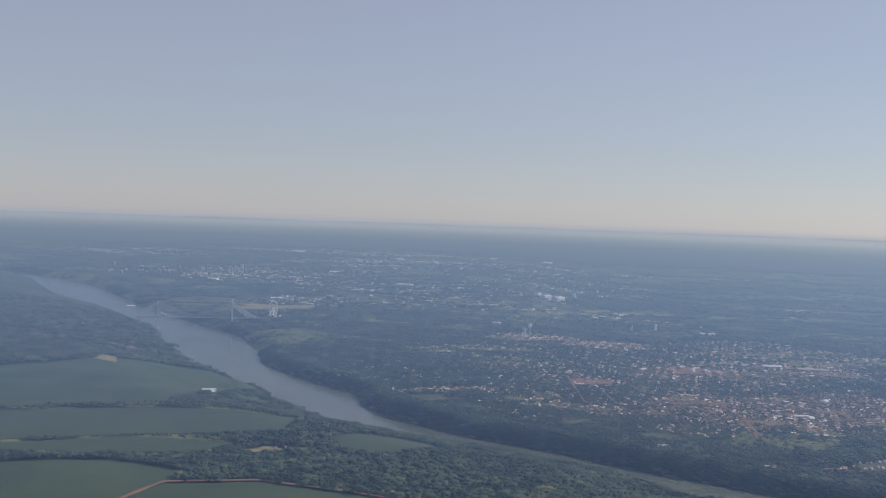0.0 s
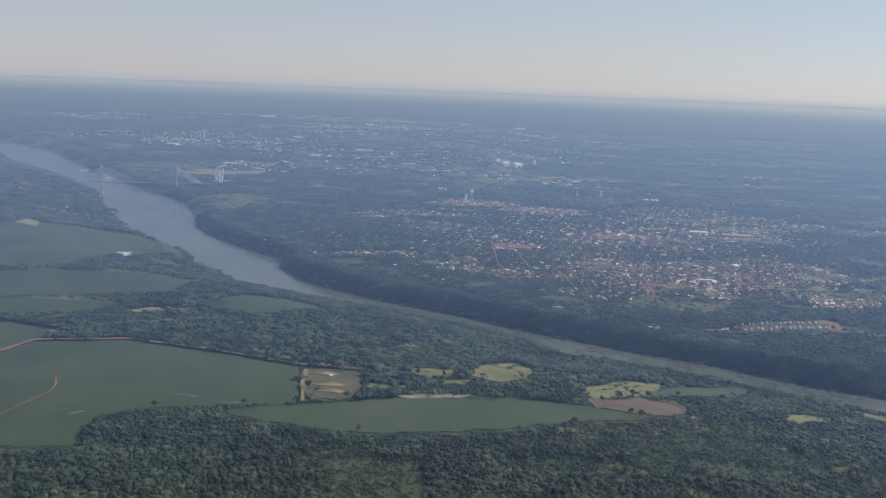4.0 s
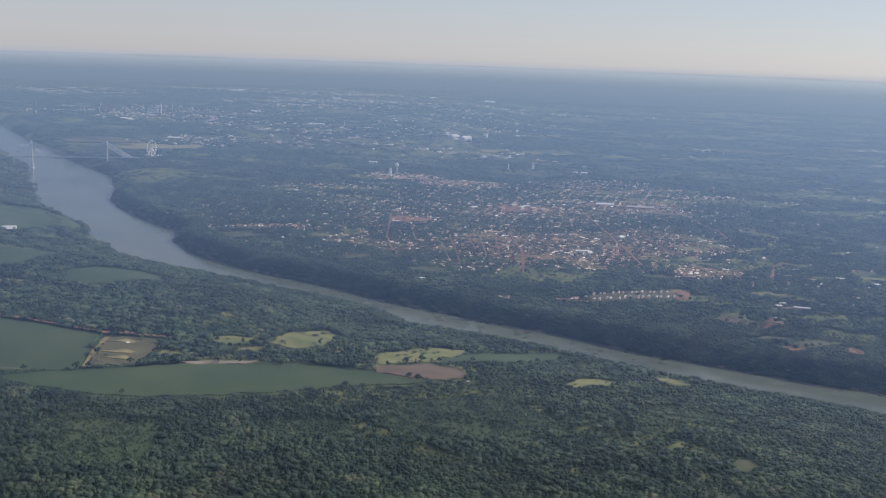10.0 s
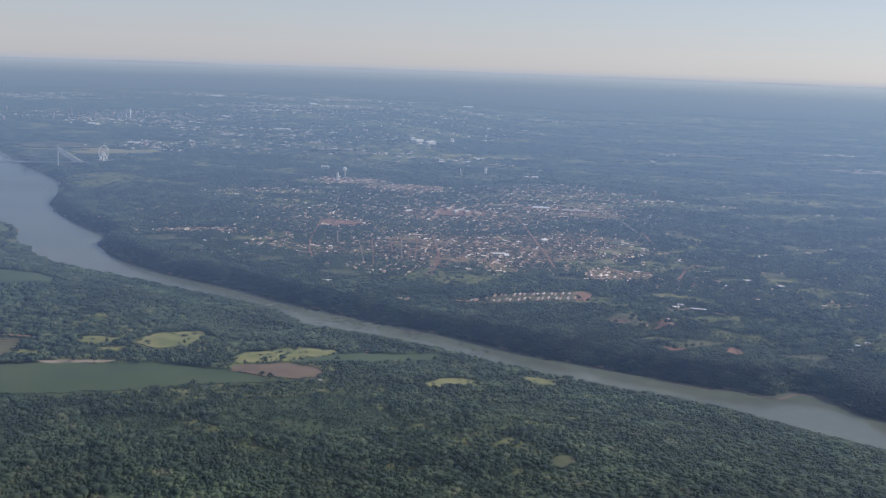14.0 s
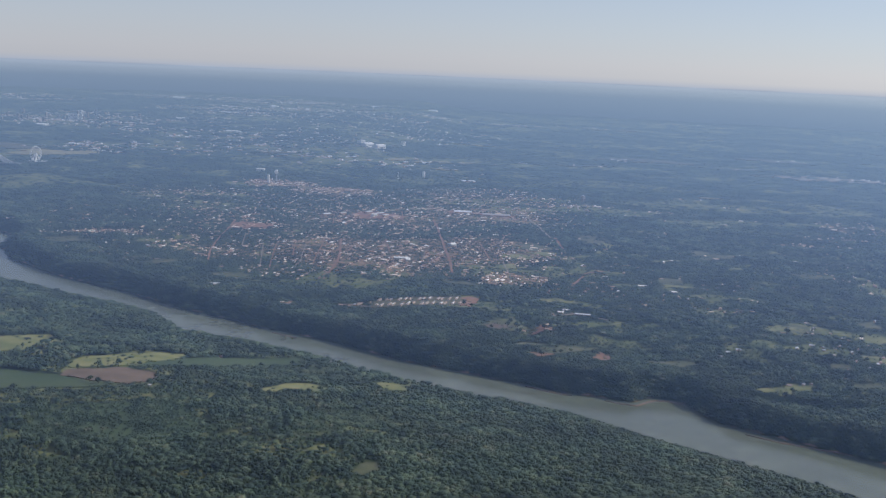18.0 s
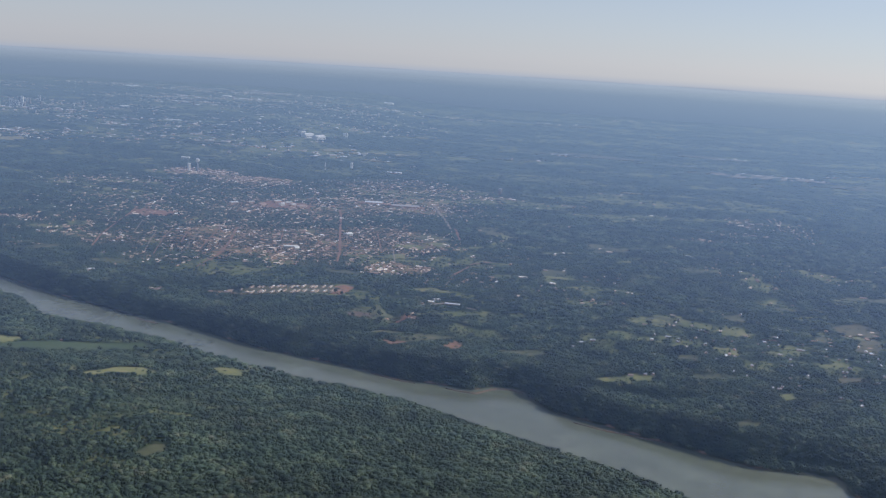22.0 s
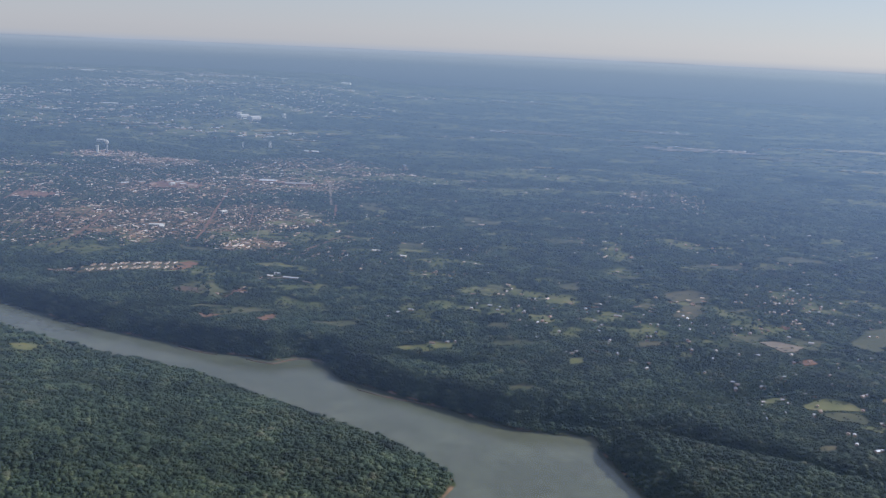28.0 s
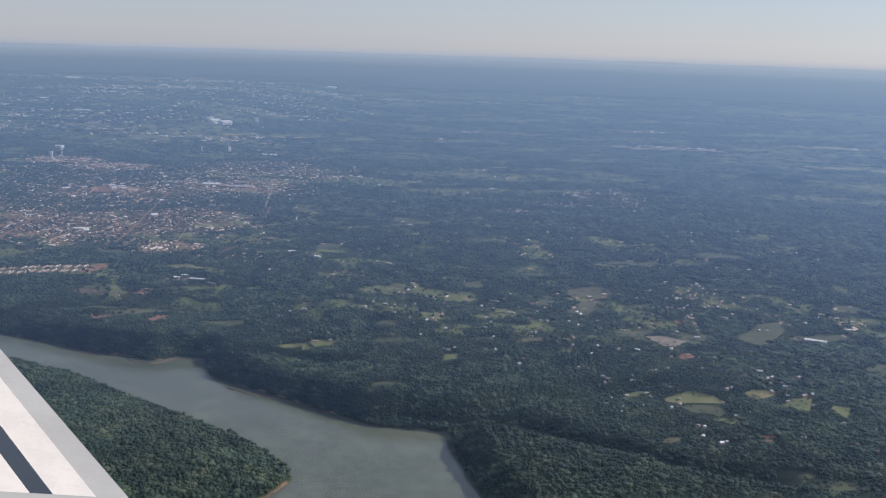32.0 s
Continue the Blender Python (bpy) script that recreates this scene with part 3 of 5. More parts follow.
def road(name, line, width, mat, label, lift=0.6):
    pts, line = [], [deeper(*p) for p in line]
    for (ax, ay), (bx, by) in zip(line, line[1:]):
        k = max(1, int(math.hypot(bx - ax, by - ay) / 6))
        pts += [(ax + (bx - ax) * i / k, ay + (by - ay) * i / k) for i in range(k)]
    pts.append(line[-1])
    ROADS.append((pts, width))
    v, f = [], []
    for i, (x, y) in enumerate(pts):
        (ax, ay), (bx, by) = pts[max(i - 1, 0)], pts[min(i + 1, len(pts) - 1)]
        l = math.hypot(bx - ax, by - ay) or 1
        nx, ny = -(by - ay) / l, (bx - ax) / l
        w = width * (0.5 + 0.12 * math.sin(i * 1.7) + 0.08 * math.sin(i * 0.6))
        for s in (1, -1):
            v.append((x + nx * w * s, y + ny * w * s, ground_z(x + nx * w * s, y + ny * w * s) + lift))
        if i:
            f.append((2 * i - 2, 2 * i - 1, 2 * i + 1, 2 * i))
    return tagged(new(name, mesh_of(name, v, f, mat)), label, "road", kind="structure")


patch("crop_field", [(-206, 530), (-160, 552), (-106, 539), (-54, 526), (-39, 463), (-76, 447), (-104, 437), (-119, 421), (-118, 402), (-110, 385), (-163, 370), (-208, 360), (-241, 419), (-218, 482)], CROP, "wide level field of dull green young crop", "field")
patch("crop_field", [(-330, 545), (-282, 567), (-252, 577), (-206, 561), (-202, 537), (-212, 486), (-236, 424), (-330, 420)], CROP, "wide level field of dull green young crop beyond a dirt track", "field", lift=0.2)
patch("crop_field", [(-70, 446), (-37, 463), (6, 490), (61, 513), (98, 514), (134, 507), (101, 491), (60, 462), (10, 437), (-22, 431), (-66, 434)], CROP, "long dark green crop field edged by woods", "field")
patch("ploughed_field", [(101, 513), (104, 525), (128, 539), (147, 539), (149, 521), (141, 510)], PLOUGH, "small brown ploughed field beside a meadow", "field")
patch("meadow", [(94, 529), (103, 553), (128, 591), (152, 609), (138, 568), (127, 543), (104, 527)], GRASS, "bright yellow-green meadow with scattered bushes", "meadow")
patch("meadow", [(157, 607), (200, 650), (207, 637), (175, 587), (129, 543), (138, 568)], CROP, "olive green strip of rough pasture", "meadow")
patch("farm_plot", [(-50, 521), (-36, 527), (-19, 525), (-14, 481), (-38, 467)], FALLOW, "brownish farm plot with thin grass and bushes", "field", rag=2)
BUSHY.append(COVER[-1])
for loop in ([(-41, 494), (-31, 500), (-22, 499), (-30, 493)], [(-37, 484), (-27, 489), (-20, 488), (-29, 483)], [(-46, 512), (-38, 518), (-26, 519), (-34, 513)]):
    patch("straw_patch", loop, STRAW, "yellow straw-covered strip in a farm plot", "field", lift=0.8, rag=1.6, keep_clear=False)
patch("earth_bank", [(2, 493), (19, 502), (40, 509), (33, 501), (9, 490)], SAND, "pale tan strip of bare soil along a field edge", "soil", rag=0.5)
for x, y, rx, ry, a in ((-8, 505, 10, 6, 20), (15, 540, 14, 8, 30), (31, 528, 9, 5, 20)):
    patch("meadow", oval(x, y, rx, ry, a), GRASS, "small grassy clearing among bushes", "meadow")
patch("meadow", [(36, 542), (40, 566), (59, 598), (72, 575), (65, 545), (51, 536)], GRASS, "yellow-green grassland with bushes among woods", "meadow")
SCRUB = []      # outlines with low bushes in place of forest
for loop in ([(129, 473), (165, 499), (200, 473), (180, 445), (140, 422), (114, 434)], [(-29, 396), (22, 409), (36, 378), (29, 356), (3, 348)], [(60, 420), (100, 440), (112, 420), (80, 405)], [(240, 500), (262, 520), (290, 500), (262, 485)]):
    patch("scrubland", loop, CROP, "lighter scrub and coarse grass within the forest", "scrub", rag=4)
    SCRUB.append(COVER.pop())
patch("meadow", [(204, 539), (211, 567), (224, 581), (237, 572), (234, 557), (221, 555), (209, 538)], GRASS, "bright green grass clearing in the forest", "meadow")
patch("meadow", [(258, 606), (266, 622), (280, 596), (268, 590)], GRASS, "narrow grass clearing in the forest", "meadow")
patch("meadow", [(275, 426), (279, 438), (286, 439), (287, 430), (280, 422)], PASTURE, "tiny grass clearing deep in the forest", "meadow", rag=0.6)
patch("crop_field", [(-560, 830), (-486, 880), (-390, 1062), (-342, 1105), (-300, 1030), (-294, 762), (-398, 702), (-470, 700)], CROP, "broad green field near the river woods", "field", rag=3)
patch("crop_field", [(-440, 672), (-391, 692), (-294, 738), (-224, 748), (-188, 766), (-179, 680), (-252, 650), (-344, 608), (-430, 600)], CROP, "long green field between hedges", "field", rag=2)
patch("crop_field", [(-400, 590), (-339, 600), (-252, 640), (-197, 640), (-212, 610), (-278, 586), (-316, 582), (-390, 575)], CROP, "narrow green field between hedges", "field", rag=2)
patch("crop_field", [(-144, 669), (-135, 705), (-108, 722), (-85, 695), (-73, 668), (-97, 636), (-129, 635)], CROP, "rounded green field enclosed by woods", "field", rag=2)
patch("straw_patch", [(-190, 619), (-176, 635), (-162, 626), (-181, 611)], STRAW, "pale dry grass strip by farm sheds", "field")
patch("straw_patch", oval(-160, 631, 5, 4), STRAW, "pale dry grass strip by farm sheds", "field")
patch("crop_field", oval(-640, 1010, 110, 70, 40), CROP, "far green field by the river woods", "field", rag=3)
for x, y, rx, ry, m in ((-759, 1437, 60, 20, PLOUGH), (-641, 1319, 40, 16, PASTURE), (-560, 1112, 50, 18, PASTURE), (-653, 1251, 40, 12, PASTURE), (-503, 1178, 30, 10, SAND), (-567, 1101, 34, 10, PLOUGH), (-442, 1225, 16, 9, SAND), (-900, 1700, 90, 30, PASTURE)):
    patch("open_land", oval(x, y, rx, ry, 35), m, "rough open land with scattered farms near the river", "field", rag=2)
for x, y, rx, ry in ((363, 1059, 14, 12), (335, 1037, 18, 9), (479, 928, 15, 9), (543, 788, 20, 12), (618, 816, 9, 12), (609, 771, 14, 9), (384, 718, 16, 9), (371, 844, 14, 8), (435, 1121, 18, 14)):
    patch("meadow", oval(x, y, rx, ry, 10), GRASS if x % 2 else PASTURE, "irregular grassy clearing with bushes", "meadow")
patch("rough_land", [(-800, 1440), (-900, 1700), (-820, 1810), (-655, 1590), (-500, 1310), (-455, 1230), (-440, 1100), (-445, 960), (-520, 930), (-640, 1120)], HEATH, "brownish rough open land with scattered trees and farms", "field", lift=0.2, rag=4)
BUSHY.append(COVER[-1])
patch("straw_patch", [(-440, 951), (-450, 989), (-436, 993), (-417, 945)], STRAW, "pale tan dry ground beyond the fields", "field", lift=0.7)
patch("straw_patch", [(-652, 1321), (-668, 1474), (-643, 1428), (-623, 1278)], PLOUGH, "reddish ploughed strip by the river", "field", lift=0.7)
patch("bare_earth", [(-455, 1272), (-452, 1292), (-424, 1232), (-430, 1195)], SAND, "pale sandy ground on the river bank", "soil", lift=0.7)
patch("straw_patch", oval(-560, 1240, 26, 14, 30), EARTH, "bare reddish ground by the river bank", "soil", rag=2)

# far bank meadows, pasture and bare ground
for x, y, rx, ry, a, k in ((517, 653, 20, 9, 25, 0), (530, 615, 9, 5, 30, 1), (574, 573, 9, 5, 20, 1), (552, 791, 16, 14, 0, 1), (593, 721, 15, 14, 10, 0), 
                           (828, 556, 8, 9, 0, 0), 
                           (779, 474, 14, 8, 0, 1), (799, 462, 14, 6, 10, 1), (375, 706, 24, 10, 20, 1), (449, 690, 26, 9, 5, 1), (477, 940, 14, 16, 0, 1), 
                           (571, 657, 14, 7, 10, 1), (866, 708, 26, 10, 0, 1), (903, 788, 14, 10, 0, 1), (830, 971, 30, 20, 0, 1),
                           (536, 1092, 20, 26, 0, 1), (669, 867, 14, 10, 0, 1), (420, 1150, 30, 34, 0, 1), (350, 1090, 20, 22, 10, 1), (330, 985, 16, 10, 10, 0), (372, 985, 13, 12, 0, 0), (290, 900, 20, 8, 0, 1),
                           (340, 760, 30, 14, 20, 1), (345, 712, 18, 7, 10, 1), (620, 1010, 22, 14, 0, 1), (760, 930, 26, 12, 0, 1), (90, 880, 20, 9, 20, 1), (20, 905, 26, 10, 20, 1),
                           (-120, 1000, 30, 14, 10, 1), (880, 640, 20, 10, 10, 1), (640, 745, 9, 6, 0, 0), (560, 700, 10, 6, 0, 1)):
    patch("meadow" if k == 0 else "pasture", oval(x, y, rx, ry, a), GRASS if k == 0 else PASTURE,
          "sunlit yellow-green meadow among trees" if k == 0 else "rough green pasture with scattered trees", "meadow" if k == 0 else "pasture")
for x, y, rx, ry in ((403, 694, 7, 15), (359, 763, 9, 9), (300, 818, 8, 14), (756, 651, 5, 3), (360, 690, 10, 6), (632, 762, 8, 2), (767, 738, 4, 5), (780, 520, 5, 3), (330, 748, 12, 8)):
    patch("bare_earth", oval(x, y, rx, ry), EARTH if x != 330 else PLOUGH, "patch of bare reddish earth", "soil", rag=1)
for loop in ([(14, 1108), (60, 1112), (64, 1148), (40, 1142), (18, 1150)], [(128, 1236), (150, 1228), (196, 1224), (196, 1246), (166, 1274), (140, 1280), (130, 1262)], [(242, 1300), (330, 1284), (330, 1300), (244, 1324)]):
    patch("bare_earth", loop, EARTH, "worn brown open ground in the town", "soil", rag=2.5)
patch("yard", [(737, 693), (751, 698), (765, 684), (755, 671), (748, 672)], SAND, "pale fenced gravel yard", "yard", rag=0.5)
for loop in ([(692, 816), (712, 832), (728, 821), (718, 794), (694, 790)], [(687, 743), (697, 776), (718, 789), (717, 767), (701, 740)], [(720, 502), (724, 511), (733, 512), (732, 504)], [(648, 666), (658, 679), (673, 682), (672, 674), (655, 663)]):
    patch("fallow_field", loop, FALLOW, "brownish fallow plot with thin dry grass", "field", rag=3)
    BUSHY.append(COVER[-1])
for loop in ([(759, 707), (776, 715), (788, 707), (771, 677), (767, 681)], [(801, 699), (827, 745), (848, 747), (838, 716), (810, 684)], [(712, 703), (745, 714), (737, 693), (718, 692)], [(730, 772), (755, 792), (752, 775)], [(609, 820), (623, 837), (623, 813), (611, 805)],
             [(664, 767), (677, 790), (677, 768), (668, 758)], [(763, 935), (780, 947), (779, 929), (765, 919)], [(791, 936), (808, 946), (804, 927)], [(742, 560), (752, 566), (764, 560), (768, 550), (758, 545)]):
    patch("pasture", loop, PASTURE, "rough green pasture with scattered trees", "pasture", rag=3)
for loop in ([(712, 585), (722, 589), (729, 585), (716, 576)], [(731, 572), (750, 587), (764, 579), (768, 565), (756, 568), (744, 566)], [(753, 541), (760, 545), (769, 542), (766, 536)], [(796, 563), (806, 575), (818, 575), (811, 555)], [(602, 614), (605, 627), (614, 632), (613, 622)],
             [(678, 653), (681, 662), (686, 660), (685, 652)], [(770, 634), (781, 648), (780, 641)]):
    patch("meadow", loop, GRASS, "sunlit yellow-green meadow among trees", "meadow", rag=1)
patch("dry_meadow", [(779, 579), (786, 587), (795, 587), (798, 579), (788, 572)], STRAW, "dry tan meadow beside houses", "meadow", rag=0.8)
patch("bare_earth", [(751, 652), (762, 659), (765, 650), (756, 644)], EARTH, "bare reddish earth round a building", "soil", rag=0.8)

# sand and rock bared along the waterline: low backs that slope into the water
def sand_bar(line, width, mat, label):
    rnd = random.Random(len(line) + int(line[0][0]))
    pts = []
    for (ax, ay), (bx, by) in zip(line, line[1:]):
        k = max(1, int(math.hypot(bx - ax, by - ay) / 2))
        pts += [(ax + (bx - ax) * i / k, ay + (by - ay) * i / k) for i in range(k)]
    pts.append(line[-1])
    v, f, n = [], [], len(pts)
    for i, (x, y) in enumerate(pts):
        (ax, ay), (bx, by) = pts[max(i - 1, 0)], pts[min(i + 1, n - 1)]
        l = math.hypot(bx - ax, by - ay) or 1
        nx, ny = -(by - ay) / l, (bx - ax) / l
        w = width * math.sin(math.pi * (i + 0.6) / (n + 0.2)) ** 0.6 * rnd.uniform(0.55, 1.2)
        for side, up in ((-1, -0.5), (-0.5, 0.1 + rnd.uniform(0, 0.15)), (0.1, 0.35 + rnd.uniform(0, 0.25)), (0.6, 0.3 + rnd.uniform(0, 0.3)), (1, -0.5)):
            v.append((x + nx * w * side, y + ny * w * side, WATER + up))
        if i:
            f += [(5 * i - 5 + j, 5 * i - 4 + j, 5 * i + 1 + j, 5 * i + j)[::-1] for j in range(4)]
    tagged(new("sand_bar", mesh_of("sand_bar", v, f, mat)), label, "sand bar")


for line, width in (([(400, 632), (410, 628), (419, 626), (427, 635), (432, 639), (440, 639), (449, 634)], 1.7), ([(478, 587), (495, 578), (512, 572), (528, 566)], 1.3), ([(160, 741), (170, 735), (181, 730)], 1.4), ([(350, 651), (366, 642), (380, 637)], 1.2)):
    sand_bar(line, width, PLOUGH, "narrow pinkish bar of sand and rock at the waterline")

# far pale strips of open land
for loop, m, words in (([(800, 1945), (850, 1914), (950, 1916), (1046, 1926), (1036, 1972), (960, 1976), (850, 1976)], SAND, "broad pale strip of dry cleared land"), ([(790, 2320), (850, 2340), (925, 2335), (1000, 2262), (918, 2256), (850, 2300)], FALLOW, "far pale strip of cleared land"),
                       ([(1050, 1880), (1122, 1960), (1180, 1920), (1262, 1752), (1170, 1800), (1090, 1840)], PASTURE, "long green strip of pasture beyond dark woods"), ([(480, 2160), (600, 2190), (760, 2150), (700, 2120), (560, 2110)], FALLOW, "far pale strip of cleared land")):
    patch("open_land", loop, m, words, "field", lift=1.8, rag=4)
strip = random.Random(31)
FAR_OPEN = [(891, 1963, 120, 26), (760, 2060, 80, 18), (185, 1914, 80, 18), (436, 1974, 80, 14), (531, 2130, 70, 16), (1050, 1850, 80, 20), (-60, 2230, 60, 24), (1200, 1700, 90, 24), (-500, 1790, 70, 50), (-640, 1860, 90, 40), (1250, 2080, 130, 24)]
FAR_OPEN += [(strip.uniform(-0.3 * d, 640 + 0.42 * d), d, strip.uniform(14, 60) * d / 2000, strip.uniform(5, 14) * d / 2000) for d in (strip.uniform(1450, 3900) for _ in range(44))]
for x, y, rx, ry in FAR_OPEN:
    patch("open_land", oval(x, y, rx, ry, strip.uniform(-12, 12), 19), strip.choice((PASTURE, PASTURE, FALLOW, STRAW)), "far pale strip of open farmland", "field", lift=1.0 + y / 2500, rag=2)

road("road_1", [(-218, 485), (-206, 533), (-161, 553), (-107, 543), (-54, 529), (-20, 531)], 3.0, EARTH, "red dirt track along a field edge", 0.9)
road("road_2", [(-166, 380), (-163, 400), (-160, 419), (-157, 434), (-155, 447), (-157, 458), (-163, 470)], 0.9, EARTH, "thin red dirt track across a crop field", 0.9)
road("road_3", [(12, 1156), (27, 1031), (40, 970), (54, 920)], 1.9, EARTH, "red earth street climbing through the town", 0.8)
road("road_4", [(150, 1070), (167, 973), (170, 917), (166, 872)], 1.9, EARTH, "red earth street through the town", 0.8)
road("road_5", [(232, 1230), (240, 1192), (259, 1070), (273, 985), (279, 935)], 2.3, EARTH, "wide red earth street through the town", 0.8)
road("road_6", [(388, 905), (393, 923), (402, 966), (420, 980)], 2.6, EARTH, "red earth road at the edge of the town", 0.8)
road("road_7", [(376, 1150), (384, 1090)], 2.6, EARTH, "red earth road at the edge of the town", 0.8)
road("road_8", [(338, 1320), (343, 1298), (371, 1146)], 3.0, SAND, "pale straight road out of the town", 0.8)
road("road_9", [(360, 797), (371, 803), (387, 812), (404, 804), (412, 800)], 2.6, SAND, "pale gravel lane past sheds", 0.8)
road("road_10", [(-49, 520), (-46, 500), (-38, 466)], 2.2, STRAW, "pale track beside a hedge", 0.9)

STREETS = [[(102, 925), (77, 1031)], [(112, 919), (91, 1033)], [(123, 965), (112, 1022)], [(135, 944), (123, 1024)], [(147, 948), (137, 1045)], [(171, 874), (171, 943), (158, 1023)], [(270, 995), (249, 974)], [(285, 1318), (320, 1337)], [(16, 1136), (59, 1162)],
           [(184, 935), (198, 922)], [(210, 1010), (195, 1090)], [(310, 1010), (296, 1090)], [(60, 1010), (45, 1080)], [(200, 1200), (186, 1290)], [(120, 1180), (108, 1250)], [(330, 960), (322, 1010)], [(95, 985), (200, 1012)], [(190, 1062), (320, 1090)]]
for k, line in enumerate(STREETS):
    road("road_%d" % (k + 11), line, 1.1, EARTH if k % 3 else SAND, "short earth street between houses", 0.8)
for k, line in enumerate(([(-98, 461), (-87, 459)], [(-75, 453), (-65, 455)], [(-133, 420), (-128, 425)])):
    road("road_%d" % (k + 40), line, 0.8, SAND, "pale worn tractor track in a crop field", 0.8)
road("road_50", [(624, 772), (634, 768), (645, 778)], 1.2, SAND, "pale track to a farm", 0.8)

# ---- settlements ----
rng = np.random.default_rng(5)


def lots(x0, x1, y0, y1, du, dv, turn):
    """A street grid, turned: lots in rows with every fifth row left open as a street."""
    c, s = math.cos(radians(turn)), math.sin(radians(turn))
    mx, my, half = (x0 + x1) / 2, (y0 + y1) / 2, max(x1 - x0, y1 - y0) * 0.75
    u, v = np.meshgrid(np.arange(-half, half, du), np.arange(-half, half, dv), indexing="ij")
    iu = np.round((u + half) / du).astype(int)
    keep = (iu % 3 != 0)
    u, v = u[keep], v[keep]
    u, v = u + rng.uniform(-0.45, 0.45, u.shape) * du, v + rng.uniform(-0.5, 0.5, v.shape) * dv
    x, y = mx + u * c - v * s, my + u * s + v * c
    k = (x > x0) & (x < x1) & (y > y0) & (y < y1)
    return x[k], y[k]


def clear_of_fields(x, y, loops):
    free = np.ones(x.shape, bool)
    for loop in loops:
        a = np.array(loop)
        k = np.where((x > a[:, 0].min()) & (x < a[:, 0].max()) & (y > a[:, 1].min()) & (y < a[:, 1].max()))[0]
        if len(k):
            free[k] &= ~inside(x[k], y[k], loop)
    return free


def off_roads(x, y, gap):
    free = np.ones(x.shape, bool)
    for pts, w in ROADS:
        a = np.array(pts)
        k = np.where((x > a[:, 0].min() - 8) & (x < a[:, 0].max() + 8) & (y > a[:, 1].min() - 8) & (y < a[:, 1].max() + 8))[0]
        if len(k):
            free[k] &= seg_dist(x[k], y[k], pts) > w / 2 + gap
    return free


def fast_mesh(name, verts, faces, mats, slots=None):
    """A mesh from arrays, with faces of one size."""
    me = bpy.data.meshes.new(name)
    c = faces.shape[1]
    me.vertices.add(len(verts))
    me.vertices.foreach_set("co", verts.astype(np.float32).ravel())
    me.loops.add(faces.size)
    me.loops.foreach_set("vertex_index", faces.astype(np.int32).ravel())
    me.polygons.add(len(faces))
    me.polygons.foreach_set("loop_start", np.arange(0, faces.size, c, dtype=np.int32))
    for m in mats:
        me.materials.append(m)
    if slots is not None:
        me.polygons.foreach_set("material_index", slots.astype(np.int32))
    me.update(calc_edges=True)
    me.validate()
    return me


def many_houses(name, x, y, w, d, h, turn, label, roofing):
    """Gabled houses in one mesh: four walls and two gables, and a roof with eaves as an island of its own."""
    z = terrain(x, y)
    c, s = np.cos(turn), np.sin(turn)
    rise = h * 0.5
    cw = [(-1, -1), (1, -1), (1, 1), (-1, 1)]
    pts = [(a, b, -0.6) for a, b in cw] + [(a, b, 1.0) for a, b in cw] + [(-1, 0, 1.5), (1, 0, 1.5)]
    eave = 1.14
    pts += [(-eave, -eave, 0.98), (eave, -eave, 0.98), (eave, 0, 1.58), (-eave, 0, 1.58), (-eave, eave, 0.98), (eave, eave, 0.98)]
    n = len(pts)
    V = np.zeros((len(x), n, 3))
    for k, (a, b, t) in enumerate(pts):
        lx, ly = a * w / 2, b * d / 2
        V[:, k, 0], V[:, k, 1] = x + lx * c - ly * s, y + lx * s + ly * c
        V[:, k, 2] = z + np.where(t <= 1.0, t * h, h + (t - 1) * 2 * rise)
    tri = np.array([(0, 1, 5), (0, 5, 4), (1, 2, 6), (1, 6, 5), (2, 3, 7), (2, 7, 6), (3, 0, 4), (3, 4, 7), (5, 6, 9), (7, 4, 8), (10, 11, 12), (10, 12, 13), (13, 12, 15), (13, 15, 14)])
    base = (np.arange(len(x)) * n)[:, None, None]
    slots = np.tile(np.array([0] * 10 + [1] * 4), len(x))
    return tagged(new(name, fast_mesh(name, V.reshape(-1, 3), (tri[None] + base).reshape(-1, 3), [WALL, roofing], slots)), label, "houses", kind="stuff")


hx, hy = lots(-320, 960, 440, 1780, 4.3, 3.8, -9)
df_h = seg_dist(hx, hy, FAR_BANK)
blocks = smooth((drift(hx / 22, hy / 26) - 0.36) / 0.2)
keep = (rng.random(hx.shape) < 0.8 * built(hx, hy, TOWN) * (0.25 + 0.75 * blocks)) & ~inside(hx, hy, RIVER) & ~inside(hx, hy, NEAR_LAND) & (df_h > 30) & off_roads(hx, hy, 1.5)
keep &= clear_of_fields(hx, hy, COVER) | (rng.random(hx.shape) < 0.5)
hx, hy = hx[keep], hy[keep]
big = rng.random(hx.shape) < 0.07
hw, hd = rng.uniform(2.1, 4.4, hx.shape) * np.where(big, 2.0, 1), rng.uniform(1.6, 2.4, hx.shape) * np.where(big, 1.4, 1)
hh, ht = rng.uniform(0.55, 0.76, hx.shape) * np.where(big, 1.4, 1), np.radians(-9 + rng.choice([0, 90], hx.shape) + rng.normal(0, 6, hx.shape))
near_one = np.zeros(hx.shape, bool)
near_one[np.argsort(np.hypot(hx - 560, hy - 150))[:200]] = True
far_one = ~near_one
many_houses("town_houses", hx[far_one], hy[far_one], hw[far_one], hd[far_one], hh[far_one], ht[far_one], "close-set small houses with tin and tile roofs in a hillside town", ROOF)

fx, fy = lots(-2000, 2000, 1700, 4450, 11.0, 9.5, -6)
